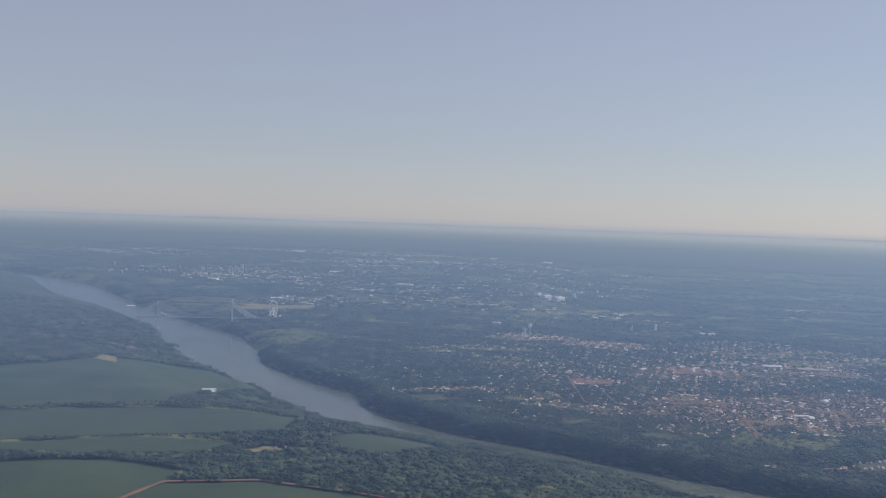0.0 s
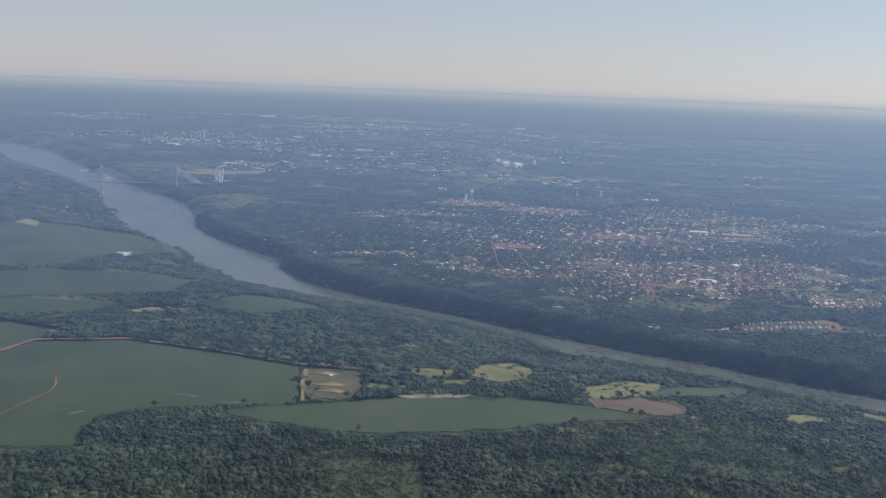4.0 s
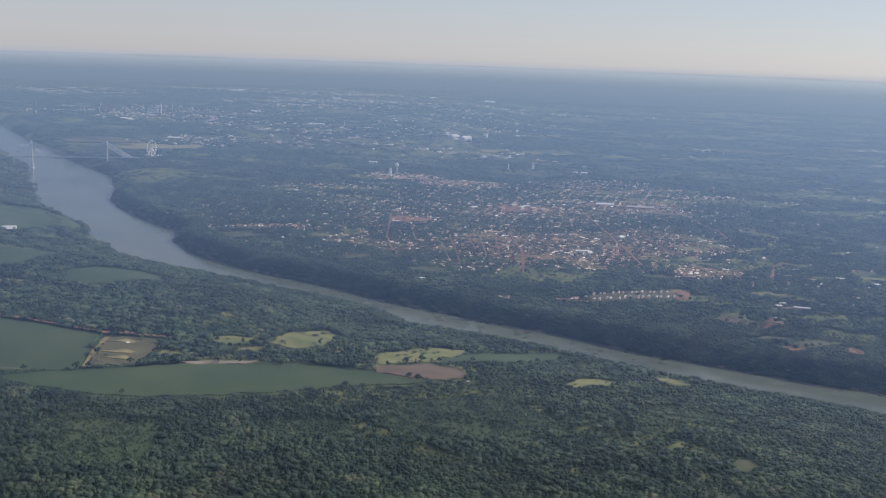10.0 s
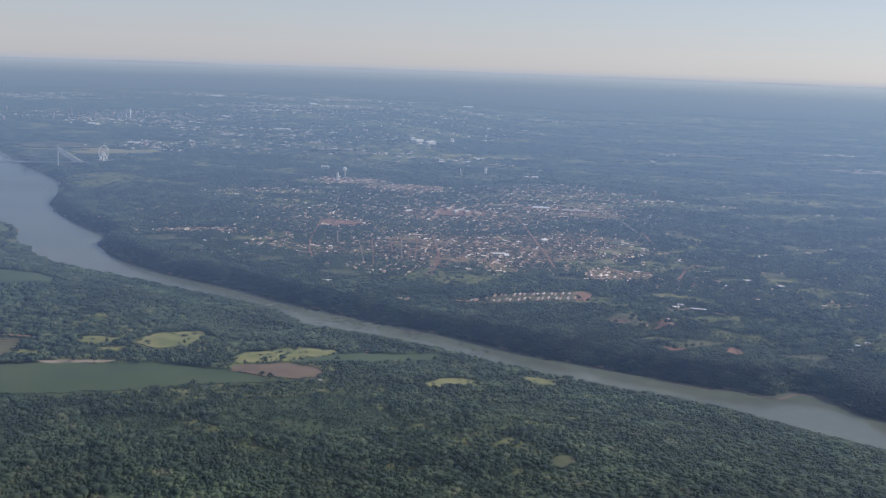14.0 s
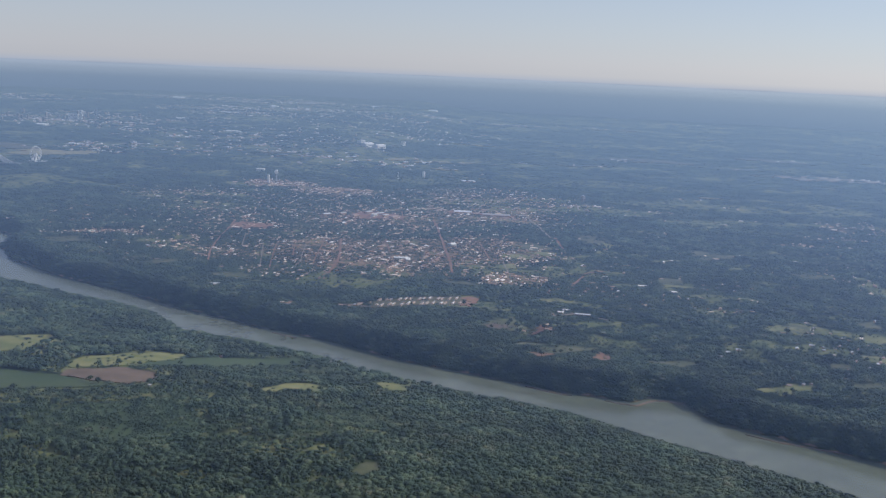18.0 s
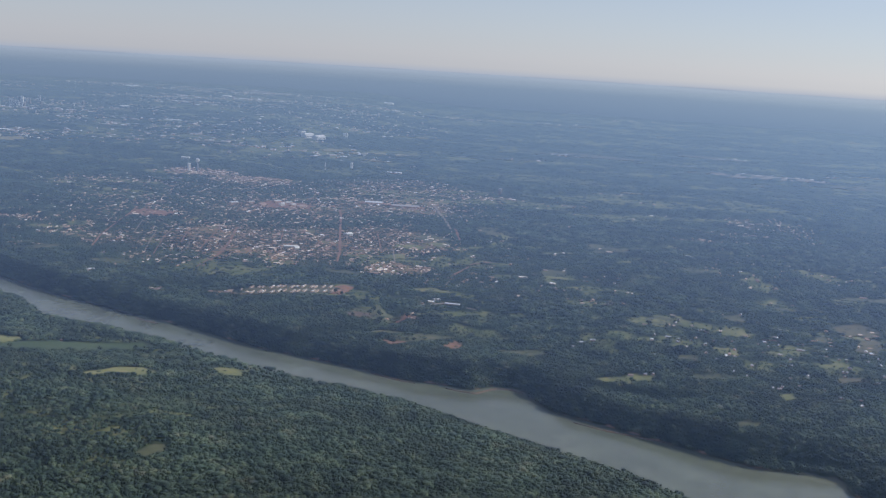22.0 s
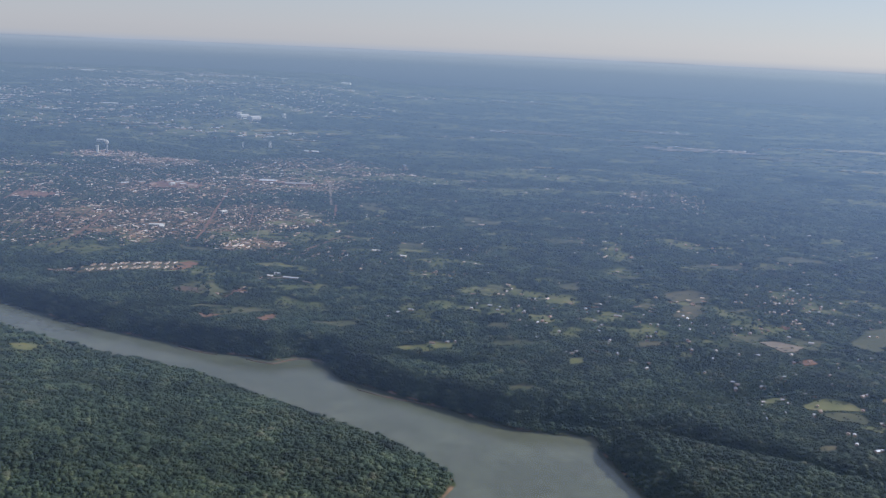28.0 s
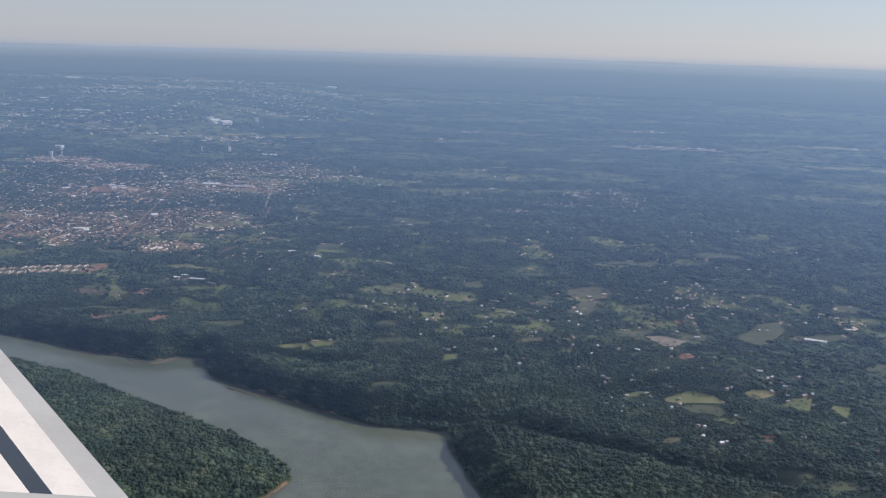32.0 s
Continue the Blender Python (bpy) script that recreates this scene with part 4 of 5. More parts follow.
keep = (rng.random(fx.shape) < built(fx, fy, FAR_TOWN) * (0.2 + 1.0 * smooth((drift(fx / 150, fy / 60) - 0.42) / 0.16))) & ~inside(fx, fy, NEAR_LAND) & (seg_dist(fx, fy, FAR_BANK) > 60) & ~inside(fx, fy, RIVER)
fx, fy = fx[keep], fy[keep]
many_houses("city_houses", fx, fy, rng.uniform(3, 8, fx.shape) * np.where(rng.random(fx.shape) < 0.12, 2.2, 1), rng.uniform(2.5, 6, fx.shape), rng.uniform(1.0, 2.2, fx.shape), np.radians(-6 + rng.choice([0, 90], fx.shape)), "sprawl of pale low city buildings in the far distance", CITY_ROOF)


def house(w, d, h):
    """One small house: walls, overhanging gable roof, door and windows."""
    ob = new("house")
    bm = bmesh.new()
    box(bm, -w / 2, -d / 2, -0.5, w / 2, d / 2, h)
    g = [bm.verts.new(p) for p in ((-w / 2, -d / 2, h), (-w / 2, d / 2, h), (-w / 2, 0, h * 1.5), (w / 2, -d / 2, h), (w / 2, d / 2, h), (w / 2, 0, h * 1.5))]
    bm.faces.new((g[1], g[0], g[2])), bm.faces.new((g[3], g[4], g[5]))
    part("wall", bm, WALL, ob)
    bm = bmesh.new()
    e, t = 1.14, 0.07
    for s in (1, -1):
        a = [(-w / 2 * e, s * d / 2 * e, h * 0.97), (w / 2 * e, s * d / 2 * e, h * 0.97), (w / 2 * e, 0, h * 1.56), (-w / 2 * e, 0, h * 1.56)]
        v = [bm.verts.new(p) for p in a] + [bm.verts.new((p[0], p[1], p[2] + t)) for p in a]
        for f in ((0, 1, 2, 3), (7, 6, 5, 4), (0, 4, 5, 1), (1, 5, 6, 2), (2, 6, 7, 3), (3, 7, 4, 0)):
            bm.faces.new([v[i] for i in f])
    bmesh.ops.recalc_face_normals(bm, faces=bm.faces)
    part("roof", bm, ROOF_ONE, ob)
    part("door", box(bmesh.new(), -0.12, -d / 2 - 0.03, 0, 0.12, -d / 2 + 0.02, 0.52), BARK, ob)
    for s in (-1, 1):
        part("window", box(bmesh.new(), s * w * 0.3 - 0.16, -d / 2 - 0.025, 0.25, s * w * 0.3 + 0.16, -d / 2 + 0.02, 0.52), DARK, ob)
    return ob


HOUSES = [(house(1.9, 1.5, 0.7), "small plastered house with a gabled tin roof"), (house(2.4, 1.8, 0.75), "plastered family house with a gabled roof"),
          (house(1.6, 1.35, 0.62), "tiny rural house with a gabled roof among trees"), (house(3.4, 1.9, 0.9), "long low building with a gabled metal roof")]
spots = [(x, y, w, t) for x, y, w, t, k in zip(hx, hy, hw, ht, near_one) if k]
first = [True] * 4
for x, y, w, t in spots:
    k = 3 if w > 3.5 else 1 if w > 2.8 else 0 if w > 2.2 else 2
    m = pose(x, y, ground_z(x, y) + 0.05, 0, 0, math.degrees(t))
    tagged(HOUSES[k][0], HOUSES[k][1], "house", group="houses on the far bank")
    if first[k]:
        HOUSES[k][0].matrix_world, first[k] = m, False
    else:
        copy_thing(HOUSES[k][0], m)

FARMS = [(-90, 549, 2), (-85, 548, 0), (-81, 546, 2), (-43, 532, 0), (-39, 531, 2), (-34, 512, 2), (160, 613, 0), (-17, 530, 2), (152, 512, 2), (-172, 629, 0), (-166, 632, 2), (-520, 1225, 1), (-560, 1180, 1), (-801, 1786, 3), (-608, 1399, 3), (-618, 1299, 1), (-599, 1195, 3), (-590, 1200, 1), (-234, 1106, 3), (-226, 1103, 1),
                (757, 793, 0), (769, 807, 2), (770, 783, 0), (796, 870, 1), (778, 779, 2), (773, 734, 0), (801, 856, 1), (802, 849, 2), (804, 827, 0), (798, 787, 0), (809, 797, 2), (819, 797, 0), (856, 916, 1), (780, 807, 2), (759, 781, 2), (774, 748, 2), (780, 758, 0), (799, 818, 0), (813, 839, 2),
                (878, 848, 1), (858, 915, 0), (919, 996, 1), (931, 967, 0), (813, 577, 3), (800, 608, 0), (803, 610, 2), (772, 588, 1), (775, 590, 2), (746, 531, 1), (749, 530, 0), (746, 517, 0), (754, 510, 1), (757, 512, 2), (802, 569, 0), (760, 652, 3), (764, 624, 2), (689, 626, 2), (652, 620, 0), (635, 675, 2), (625, 834, 0),
                (695, 745, 1), (637, 767, 0), (666, 766, 2), (859, 744, 1), (797, 582, 2), (822, 725, 0), (819, 611, 1)]
farm = random.Random(17)
FARMS += [(785 + farm.gauss(0, 22), 812 + farm.gauss(0, 30), farm.choice((0, 0, 1, 2))) for _ in range(18)]
for x, y, k in FARMS:
    copy_thing(HOUSES[k][0], pose(x, y, ground_z(x, y) + 0.4, 0, 0, 25 + x % 50))

# rows of new terraces, side by side on bare ground
TERRACES = []
for i in range(13):
    u = i / 12
    for r in range(2):
        TERRACES.append((234 + 60 * u - r * 4 + 1.2 * math.sin(i * 2.3), 797 + 20 * u + r * 16 + 1.5 * math.sin(i * 1.7), 62))


def terrace():
    ob = tagged(new("terrace_house"), "row of new pale terraced houses on bare ground", "house", group="terraces in rows")
    for k in range(4):
        part("wall", box(bmesh.new(), -0.8, -4 + k * 2.0, -0.6, 0.8, -2.2 + k * 2.0, 0.75, 0.03), WALL, ob)
        bm = bmesh.new()
        for s in (1, -1):
            a = [(s * 0.95, -4.05 + k * 2.0, 0.72), (s * 0.95, -2.15 + k * 2.0, 0.72), (0, -2.15 + k * 2.0, 1.1), (0, -4.05 + k * 2.0, 1.1)]
            v = [bm.verts.new(p) for p in a] + [bm.verts.new((p[0], p[1], p[2] + 0.07)) for p in a]
            for f in ((0, 1, 2, 3), (7, 6, 5, 4), (0, 4, 5, 1), (1, 5, 6, 2), (2, 6, 7, 3), (3, 7, 4, 0)):
                bm.faces.new([v[j] for j in f])
        bmesh.ops.recalc_face_normals(bm, faces=bm.faces)
        part("roof", bm, ROOF_ONE if k % 2 else SAND, ob)
    return ob


patch("terrace_ground", [(228, 790), (262, 800), (296, 813), (300, 832), (290, 842), (250, 826), (226, 808)], FALLOW, "thin grass and soil round new terraces", "soil", rag=1)
patch("bare_earth", [(297, 818), (306, 822), (310, 838), (300, 846), (292, 838)], EARTH, "bare orange earth at the end of the terraces", "soil", rag=1)
one = terrace()
for i, (x, y, a) in enumerate(TERRACES):
    m = pose(x, y, ground_z(x, y) + 0.5, 0, 0, a - 90 + 18)
    if i == 0:
        one.matrix_world = m
    else:
        copy_thing(one, m)

# ---- woods ----
ICO = bmesh.new()
bmesh.ops.create_icosphere(ICO, subdivisions=1, radius=1.0)
ICO_V = np.array([v.co[:] for v in ICO.verts])
ICO_V[ICO_V[:, 2] > 0.9, 2] = 0.78
ICO_F = np.array([[v.index for v in f.verts] for f in ICO.faces if f.calc_center_median().z > 0.0])
ICO.free()
built_spots = np.concatenate([np.stack([hx, hy], -1), np.array([(x, y) for x, y, a in TERRACES])])
TAKEN = {(int(a // 2.2), int(b // 2.2)) for a, b in built_spots} | {(int(x // 2.2), int(y // 2.2)) for x, y, k in FARMS}
YARDS = {(int(a // 2.2) + i, int(b // 2.2) - j) for a, b, c in FARMS for i in (-1, 0, 1) for j in (0, 1, 2)}     # low growth before single houses


def woods(name, r0, r1, step, wide, high, near_side, label, thin=0.0):
    """Crowns on a jittered grid between two distances from the flight line's middle, on one side of the river."""
    x, y = np.meshgrid(np.arange(-0.62 * r1 - 60, 720 + 0.42 * r1, step), np.arange(max(305, r0 * 0.55), r1, step * 0.87), indexing="ij")
    x = x + (np.arange(x.shape[1]) % 2)[None, :] * step / 2
    x, y = (x + rng.uniform(-0.42, 0.42, x.shape) * step).ravel(), (y + rng.uniform(-0.42, 0.42, y.shape) * step).ravel()
    r = np.hypot(x - CX, y)
    k = (r > r0) & (r <= r1) & (x > -0.62 * y - 40) & (x < 690 + 0.42 * y)
    x, y = x[k], y[k]
    k = inside(x, y, NEAR_LAND) == near_side
    x, y = x[k], y[k]
    k = ~inside(x, y, RIVER)
    x, y = x[k], y[k]
    lush = np.sin(x / 34 + 2 * np.sin(y / 51)) * np.sin(y / 42 + 1.5 * np.sin(x / 63))
    chance = np.full(x.shape, 1.0 - thin)
    if not near_side:
        town = built(x, y, TOWN)
        chance -= (0.2 if r1 < 1150 else 0.32) * np.clip(town * 1.3, 0, 1) + 0.8 * built(x, y, FAR_TOWN)
    chance = chance * (1 - 0.82 * open_share(x, y))
    open_ground, bushy = ~clear_of_fields(x, y, COVER), ~clear_of_fields(x, y, BUSHY)
    chance = np.where(open_ground, 0.08 if not near_side else 0.0, chance)
    clumps = smooth((drift(x / 9, y / 7) - 0.56) / 0.1)
    chance = np.where(bushy, np.where((x < -380) & near_side, 0.35 + 0.4 * clumps, (0.008 if near_side else 0.05) + (0.1 if near_side else 0.42) * clumps), chance)
    scrub = ~clear_of_fields(x, y, SCRUB) & near_side
    chance = np.where(scrub, 0.3 + 0.6 * smooth((drift(x / 7, y / 5) - 0.35) / 0.2), chance)
    k = (rng.random(x.shape) < chance) & off_roads(x, y, 0.4)
    z = terrain(x, y)
    k &= (z > (-19.5 if near_side else -20.05) + (0.7 if near_side else 0.3) * rng.random(x.shape)) | (np.hypot(x - CX, y) > 1400) & (seg_dist(x, y, FAR_BANK) > 60)
    k &= np.array([(int(a // 2.2), int(b // 2.2)) not in TAKEN for a, b in zip(x, y)], bool)
    x, y, z, lush = x[k], y[k], z[k], lush[k]
    n = len(x)
    size = wide * np.clip(np.exp(rng.normal(-0.08, 0.42, n)), 0.4, 2.3)
    tall = high * rng.uniform(0.6, 1.3, n) * (1 + 0.22 * lush) * (0.8 + 0.2 * size / wide)
    size, tall = np.where(scrub[k], size * 0.7, size), np.where(scrub[k], tall * 0.6, tall)
    front = ~(clear_of_fields(x, y + 4, COVER) & clear_of_fields(x, y + 8, COVER)) & (y < 1100)
    front |= np.array([(int(a // 2.2), int(b // 2.2)) in YARDS for a, b in zip(x, y)], bool)
    tall, size = np.where(front, tall * 0.5, tall), np.where(front, size * 0.8, size)
    if not near_side:
        low = 1 - 0.52 * np.clip(built(x, y, TOWN) * 1.4, 0, 1)
        size, tall = size * low, tall * low
    V = ICO_V[None] * (1 + rng.normal(0, 0.15, (n, 12)))[..., None]
    a = rng.uniform(0, 6.283, n)
    c, s = np.cos(a)[:, None], np.sin(a)[:, None]
    W = np.empty_like(V)
    W[..., 0] = x[:, None] + (V[..., 0] * c - V[..., 1] * s) * size[:, None]
    W[..., 1] = y[:, None] + (V[..., 0] * s + V[..., 1] * c) * size[:, None]
    W[..., 2] = (z + tall * 0.56)[:, None] + V[..., 2] * (tall * 0.44)[:, None]
    F = (ICO_F[None] + (np.arange(n) * 12)[:, None, None]).reshape(-1, 3)
    me = fast_mesh(name, W.reshape(-1, 3), F, [LEAF])
    me.polygons.foreach_set("use_smooth", np.ones(len(F), dtype=bool))
    return tagged(new(name, me), label, "forest", kind="stuff")


woods("near_forest", 300, 600, 1.5, 1.0, 2.7, True, "dense dark green subtropical forest of rounded crowns")
woods("near_forest", 600, 1000, 2.5, 1.6, 3.2, True, "dense dark green riverside forest of rounded crowns")
woods("farm_woods", 1000, 1900, 6.5, 4.0, 3.9, True, "dark woods and hedges between far fields")
woods("bank_forest", 330, 760, 1.6, 0.95, 2.7, False, "dense green forest on the river bank and hills")
woods("bank_forest", 760, 1120, 2.6, 1.45, 2.9, False, "green trees between houses and over the hills")
woods("town_trees", 1120, 1500, 4.0, 2.2, 3.0, False, "dark trees all through the far town")
woods("town_trees", 1500, 1900, 6.0, 3.3, 3.4, False, "dark trees all through the far town")
woods("far_woods", 1900, 3400, 14.0, 8.0, 4.6, False, "far dark woods", thin=0.15)
woods("far_woods", 3400, 4600, 24.0, 13.0, 5.5, False, "faint dark woods near the horizon", thin=0.2)


def tree(seed, h):
    """A tree standing free: tapered trunk, limbs, and a crown of many uneven clumps with gaps."""
    rnd = random.Random(seed)
    ob = new("tree")
    part("trunk", rod(bmesh.new(), (0, 0, -0.3), (0.05 * h, 0, h * 0.55), 0.055 * h, 0.03 * h, 6), BARK, ob)
    tips = []
    for k in range(4):
        a = k * 1.57 + rnd.uniform(-0.4, 0.4)
        tip = (0.26 * h * math.cos(a), 0.26 * h * math.sin(a), h * rnd.uniform(0.66, 0.8))
        tips.append(tip)
        part("limb", rod(bmesh.new(), (0.04 * h, 0, h * rnd.uniform(0.36, 0.5)), tip, 0.025 * h, 0.012 * h, 5), BARK, ob)
    bm = bmesh.new()
    for k in range(16):
        bx, by, bz = tips[k % 4] if k < 12 else (0, 0, h * 0.9)
        s = h * rnd.uniform(0.10, 0.19)
        m = Matrix.Translation((bx + rnd.gauss(0, 0.1) * h, by + rnd.gauss(0, 0.1) * h, bz + rnd.gauss(0, 0.06) * h)) @ Euler([rnd.uniform(0, 6) for _ in range(3)]).to_matrix().to_4x4()
        r = bmesh.ops.create_icosphere(bm, subdivisions=1, radius=s, matrix=m)
        for v in r["verts"]:
            v.co += Vector([rnd.gauss(0, s * 0.16) for _ in range(3)])
    part("crown", bm, LEAF, ob)
    return tagged(ob, "spreading broadleaf tree standing free in a clearing", "tree", group="free-standing trees")


TREES = [tree(21, 3.6), tree(22, 4.4), tree(23, 3.0)]
pick = random.Random(9)
edge = [p for loop in COVER for p in loop if math.hypot(p[0] - 420, p[1]) < 820 and (p[1] > 600 or p[0] < 250) and not (p[0] < -150 and p[1] < 560)]
for i in range(110):
    x, y = pick.choice(edge)
    x, y = x + pick.uniform(-2.5, 2.5), y + pick.uniform(-2.5, 2.5)
    m = pose(x, y, ground_z(x, y), 0, 0, pick.uniform(0, 360))
    if i < 3:
        TREES[i].matrix_world = m
    else:
        copy_thing(TREES[i % 3], m)

# ---- bridge ----
def bridge():
    ax, ay, bx, by = -603.0, 1516.0, -500.0, 1556.0
    span = math.hypot(bx - ax, by - ay)
    ob = thing("cable_stayed_bridge", (ax + bx) / 2, (ay + by) / 2, WATER, math.degrees(math.atan2(by - ay, bx - ax)))
    tagged(ob, "pale concrete cable-stayed bridge with two tall pylons over the river", "bridge")
    h = span / 2
    deck = 17.0
    part("deck", box(bmesh.new(), -h - 30, -2.2, deck, h + 50, 2.2, deck + 0.9, 0.15), CONCRETE, ob)
    for s in (-1, 1):
        part("parapet", box(bmesh.new(), -h - 30, s * 2.15 - 0.12, deck + 0.9, h + 50, s * 2.15 + 0.12, deck + 1.25), CONCRETE, ob)
    for px in (-h, h):
        top = 43.0
        for s in (-1, 1):
            part("pylon_leg", rod(bmesh.new(), (px, s * 4.0, -2), (px, s * 3.0, deck), 1.3, 1.1, 4), WHITE, ob)
            part("pylon_leg", rod(bmesh.new(), (px, s * 3.0, deck), (px, s * 0.7, top - 8), 1.05, 0.8, 4), WHITE, ob)
        part("pylon_head", box(bmesh.new(), px - 0.9, -1.3, top - 9, px + 0.9, 1.3, top, 0.2), WHITE, ob)
        part("cross_beam", box(bmesh.new(), px - 0.9, -3.2, deck - 1.6, px + 0.9, 3.2, deck - 0.2), WHITE, ob)
        part("footing", box(bmesh.new(), px - 3, -5.5, -2.5, px + 3, 5.5, 1.2, 0.3), WHITE, ob)
        out = 1 if px > 0 else -1
        for k in range(14):
            for s in (-1, 1):
                part("stay_cable", rod(bmesh.new(), (px, s * 0.6, top - 8.5 + k * 0.6), (px - out * (6 + k * 4.3), s * 1.9, deck + 0.9), 0.07, None, 4), STEEL, ob)
                part("stay_cable", rod(bmesh.new(), (px, s * 0.6, top - 8.5 + k * 0.6), (px + out * (24 + k * 1.1), s * 1.9, deck + 0.9), 0.15 if out > 0 else 0.08, None, 4), WHITE, ob)
    for px in (-h - 26, h + 46):
        part("pier", box(bmesh.new(), px - 0.6, -1.2, 2, px + 0.6, 1.2, deck), CONCRETE, ob)


bridge()


def ferris_wheel(x, y):
    ob = tagged(thing("ferris_wheel", x, y, ground_z(x, y), 74), "tall white observation wheel on a pale base near the bridge", "ferris wheel")
    hub, R = 13.0, 11.5
    bm = bmesh.new()
    for off in (-0.7, 0.7):
        for k in range(36):
            a, b = 2 * math.pi * k / 36, 2 * math.pi * (k + 1) / 36
            rod(bm, (R * math.cos(a), off, hub + R * math.sin(a)), (R * math.cos(b), off, hub + R * math.sin(b)), 0.22, None, 4)
    part("rim", bm, WHITE, ob)
    for k in range(18):
        a = 2 * math.pi * k / 18
        part("spoke", rod(bmesh.new(), (0, 0, hub), (R * math.cos(a), 0, hub + R * math.sin(a)), 0.13, None, 4), WHITE, ob)
        part("cabin", box(bmesh.new(), R * 1.04 * math.cos(a) - 0.8, -0.9, hub + R * 1.04 * math.sin(a) - 1.3, R * 1.04 * math.cos(a) + 0.8, 0.9, hub + R * 1.04 * math.sin(a) + 0.1, 0.12), WHITE, ob)
    part("hub", rod(bmesh.new(), (0, -1.6, hub), (0, 1.6, hub), 0.8, None, 12), STEEL, ob)
    for s in (-1, 1):
        for t in (-1, 1):
            part("support_leg", rod(bmesh.new(), (0, s * 1.5, hub), (t * 5.5, s * 3.2, 0), 0.7, 1.2, 8), WHITE, ob)
    part("base", box(bmesh.new(), -12, -12, -1.5, 12, 12, 1.4, 0.2), WHITE, ob)


ferris_wheel(-454, 1622)


# ---- larger buildings ----
def block(name, x, y, w, d, h, turn, wall_mat, label, category, floors=0, roof="flat", group=""):
    """A building of its own: wall, roof, bands of windows floor by floor, and plant on the roof or a shallow gable."""
    ob = tagged(thing(name, x, y, ground_z(x, y), turn), label, category, group)
    part("wall", box(bmesh.new(), -w / 2, -d / 2, -1.5, w / 2, d / 2, h), wall_mat, ob)
    if roof == "flat":
        part("parapet", box(bmesh.new(), -w / 2 - 0.1, -d / 2 - 0.1, h, w / 2 + 0.1, d / 2 + 0.1, h + 0.35, 0.05), CONCRETE, ob)
        part("roof_plant", box(bmesh.new(), -w * 0.2, -d * 0.25, h + 0.35, w * 0.15, d * 0.2, h + 0.35 + max(0.5, h * 0.07)), CONCRETE, ob)
    else:
        bm = bmesh.new()
        a = [(-w / 2 - 0.3, -d / 2 - 0.4, h), (w / 2 + 0.3, -d / 2 - 0.4, h), (w / 2 + 0.3, 0, h + d * 0.14), (-w / 2 - 0.3, 0, h + d * 0.14), (w / 2 + 0.3, d / 2 + 0.4, h), (-w / 2 - 0.3, d / 2 + 0.4, h)]
        v = [bm.verts.new(p) for p in a] + [bm.verts.new((p[0], p[1], p[2] + 0.2)) for p in a]
        for f in ((6, 7, 8, 9), (9, 8, 10, 11), (0, 3, 2, 1), (3, 5, 4, 2), (0, 1, 7, 6), (5, 11, 10, 4), (0, 6, 9, 3), (3, 9, 11, 5), (1, 2, 8, 7), (2, 4, 10, 8)):
            bm.faces.new([v[i] for i in f])
        part("roof", bm, WHITE if roof == "white" else ROOF_ONE, ob)
    n = max(1, floors)
    for k in range(n):
        z = h * (k + 0.35) / n
        for s in (-1, 1):
            part("window_band", box(bmesh.new(), -w * 0.44, s * d / 2 - 0.06, z, w * 0.44, s * d / 2 + 0.06, z + h * (0.32 if n > 2 else 0.14) / n), DARK, ob)
    return ob


block("factory", -50, 2392, 14, 12, 10.5, 54, WHITE, "long pale factory hall with a taller end block", "factory", 2)
block("factory", -31, 2364, 24, 17, 7.5, 54, WHITE, "long white factory hall with a bright roof", "factory", 1, "white")
block("factory", -3, 2354, 26, 19, 8.5, 54, WHITE, "wide white factory hall with a bright roof", "factory", 1, "white")
block("tower_block", 34, 2505, 8, 8, 12, 56, WHITE, "pale square tower block standing alone", "apartment block", 6)
block("warehouse", -100, 1686, 13, 6, 3.4, 0, WHITE, "white flat warehouse near a water tower", "warehouse", 1, "white")
block("apartment_block", 421, 1484, 4.4, 4.4, 9, 56, SAND, "slim beige apartment tower at the town's edge", "apartment block", 8)
block("apartment_block", 162, 1775, 3.4, 3.4, 11, 58, WHITE, "slim white apartment tower beyond the town", "apartment block", 8)
block("warehouse", 225, 985, 13, 4, 1.7, 12, WHITE, "long white shed roof among houses", "warehouse", 1, "white")
block("warehouse", 232, 981, 4, 9, 1.7, 12, WHITE, "white shed wing among houses", "warehouse", 1, "white")
block("warehouse", 305, 1294, 34, 9, 1.7, 2, WALL, "long low warehouse with a weathered roof", "warehouse", 1, "brown")
block("warehouse", 262, 1314, 22, 9, 1.7, 2, WALL, "low beige warehouse with a weathered roof", "warehouse", 1, "brown")
for x, y, w, d, a in ((147, 1268, 9, 7, 52), (163, 1258, 10, 6, 46), (184, 1233, 9, 7, 52), (134, 1243, 8, 7, 58), (100, 1241, 10, 6, 46), (172, 1243, 7, 5, 52), (118, 1252, 8, 5, 50)):
    block("school_block", x, y, w, d, 2.7, a, WALL, "low plastered building with a weathered roof in the town", "building", 1, "brown", group="low blocks in the town")
block("warehouse", 158, 1247, 6, 5, 3.2, 50, WHITE, "short white shed among brown-roofed blocks", "warehouse", 1, "white")
block("warehouse", 241, 1735, 24, 9, 2.0, 0, WALL, "long pale hall beyond the town", "warehouse", 1, "white")
block("warehouse", 267, 1075, 7, 7, 1.9, 50, WHITE, "white-roofed hall beside a wide earth street", "warehouse", 1, "white")
block("shed", 86, 838, 8, 3, 1.3, 5, WHITE, "white tin-roofed shed above the river", "shed", 1, "white")
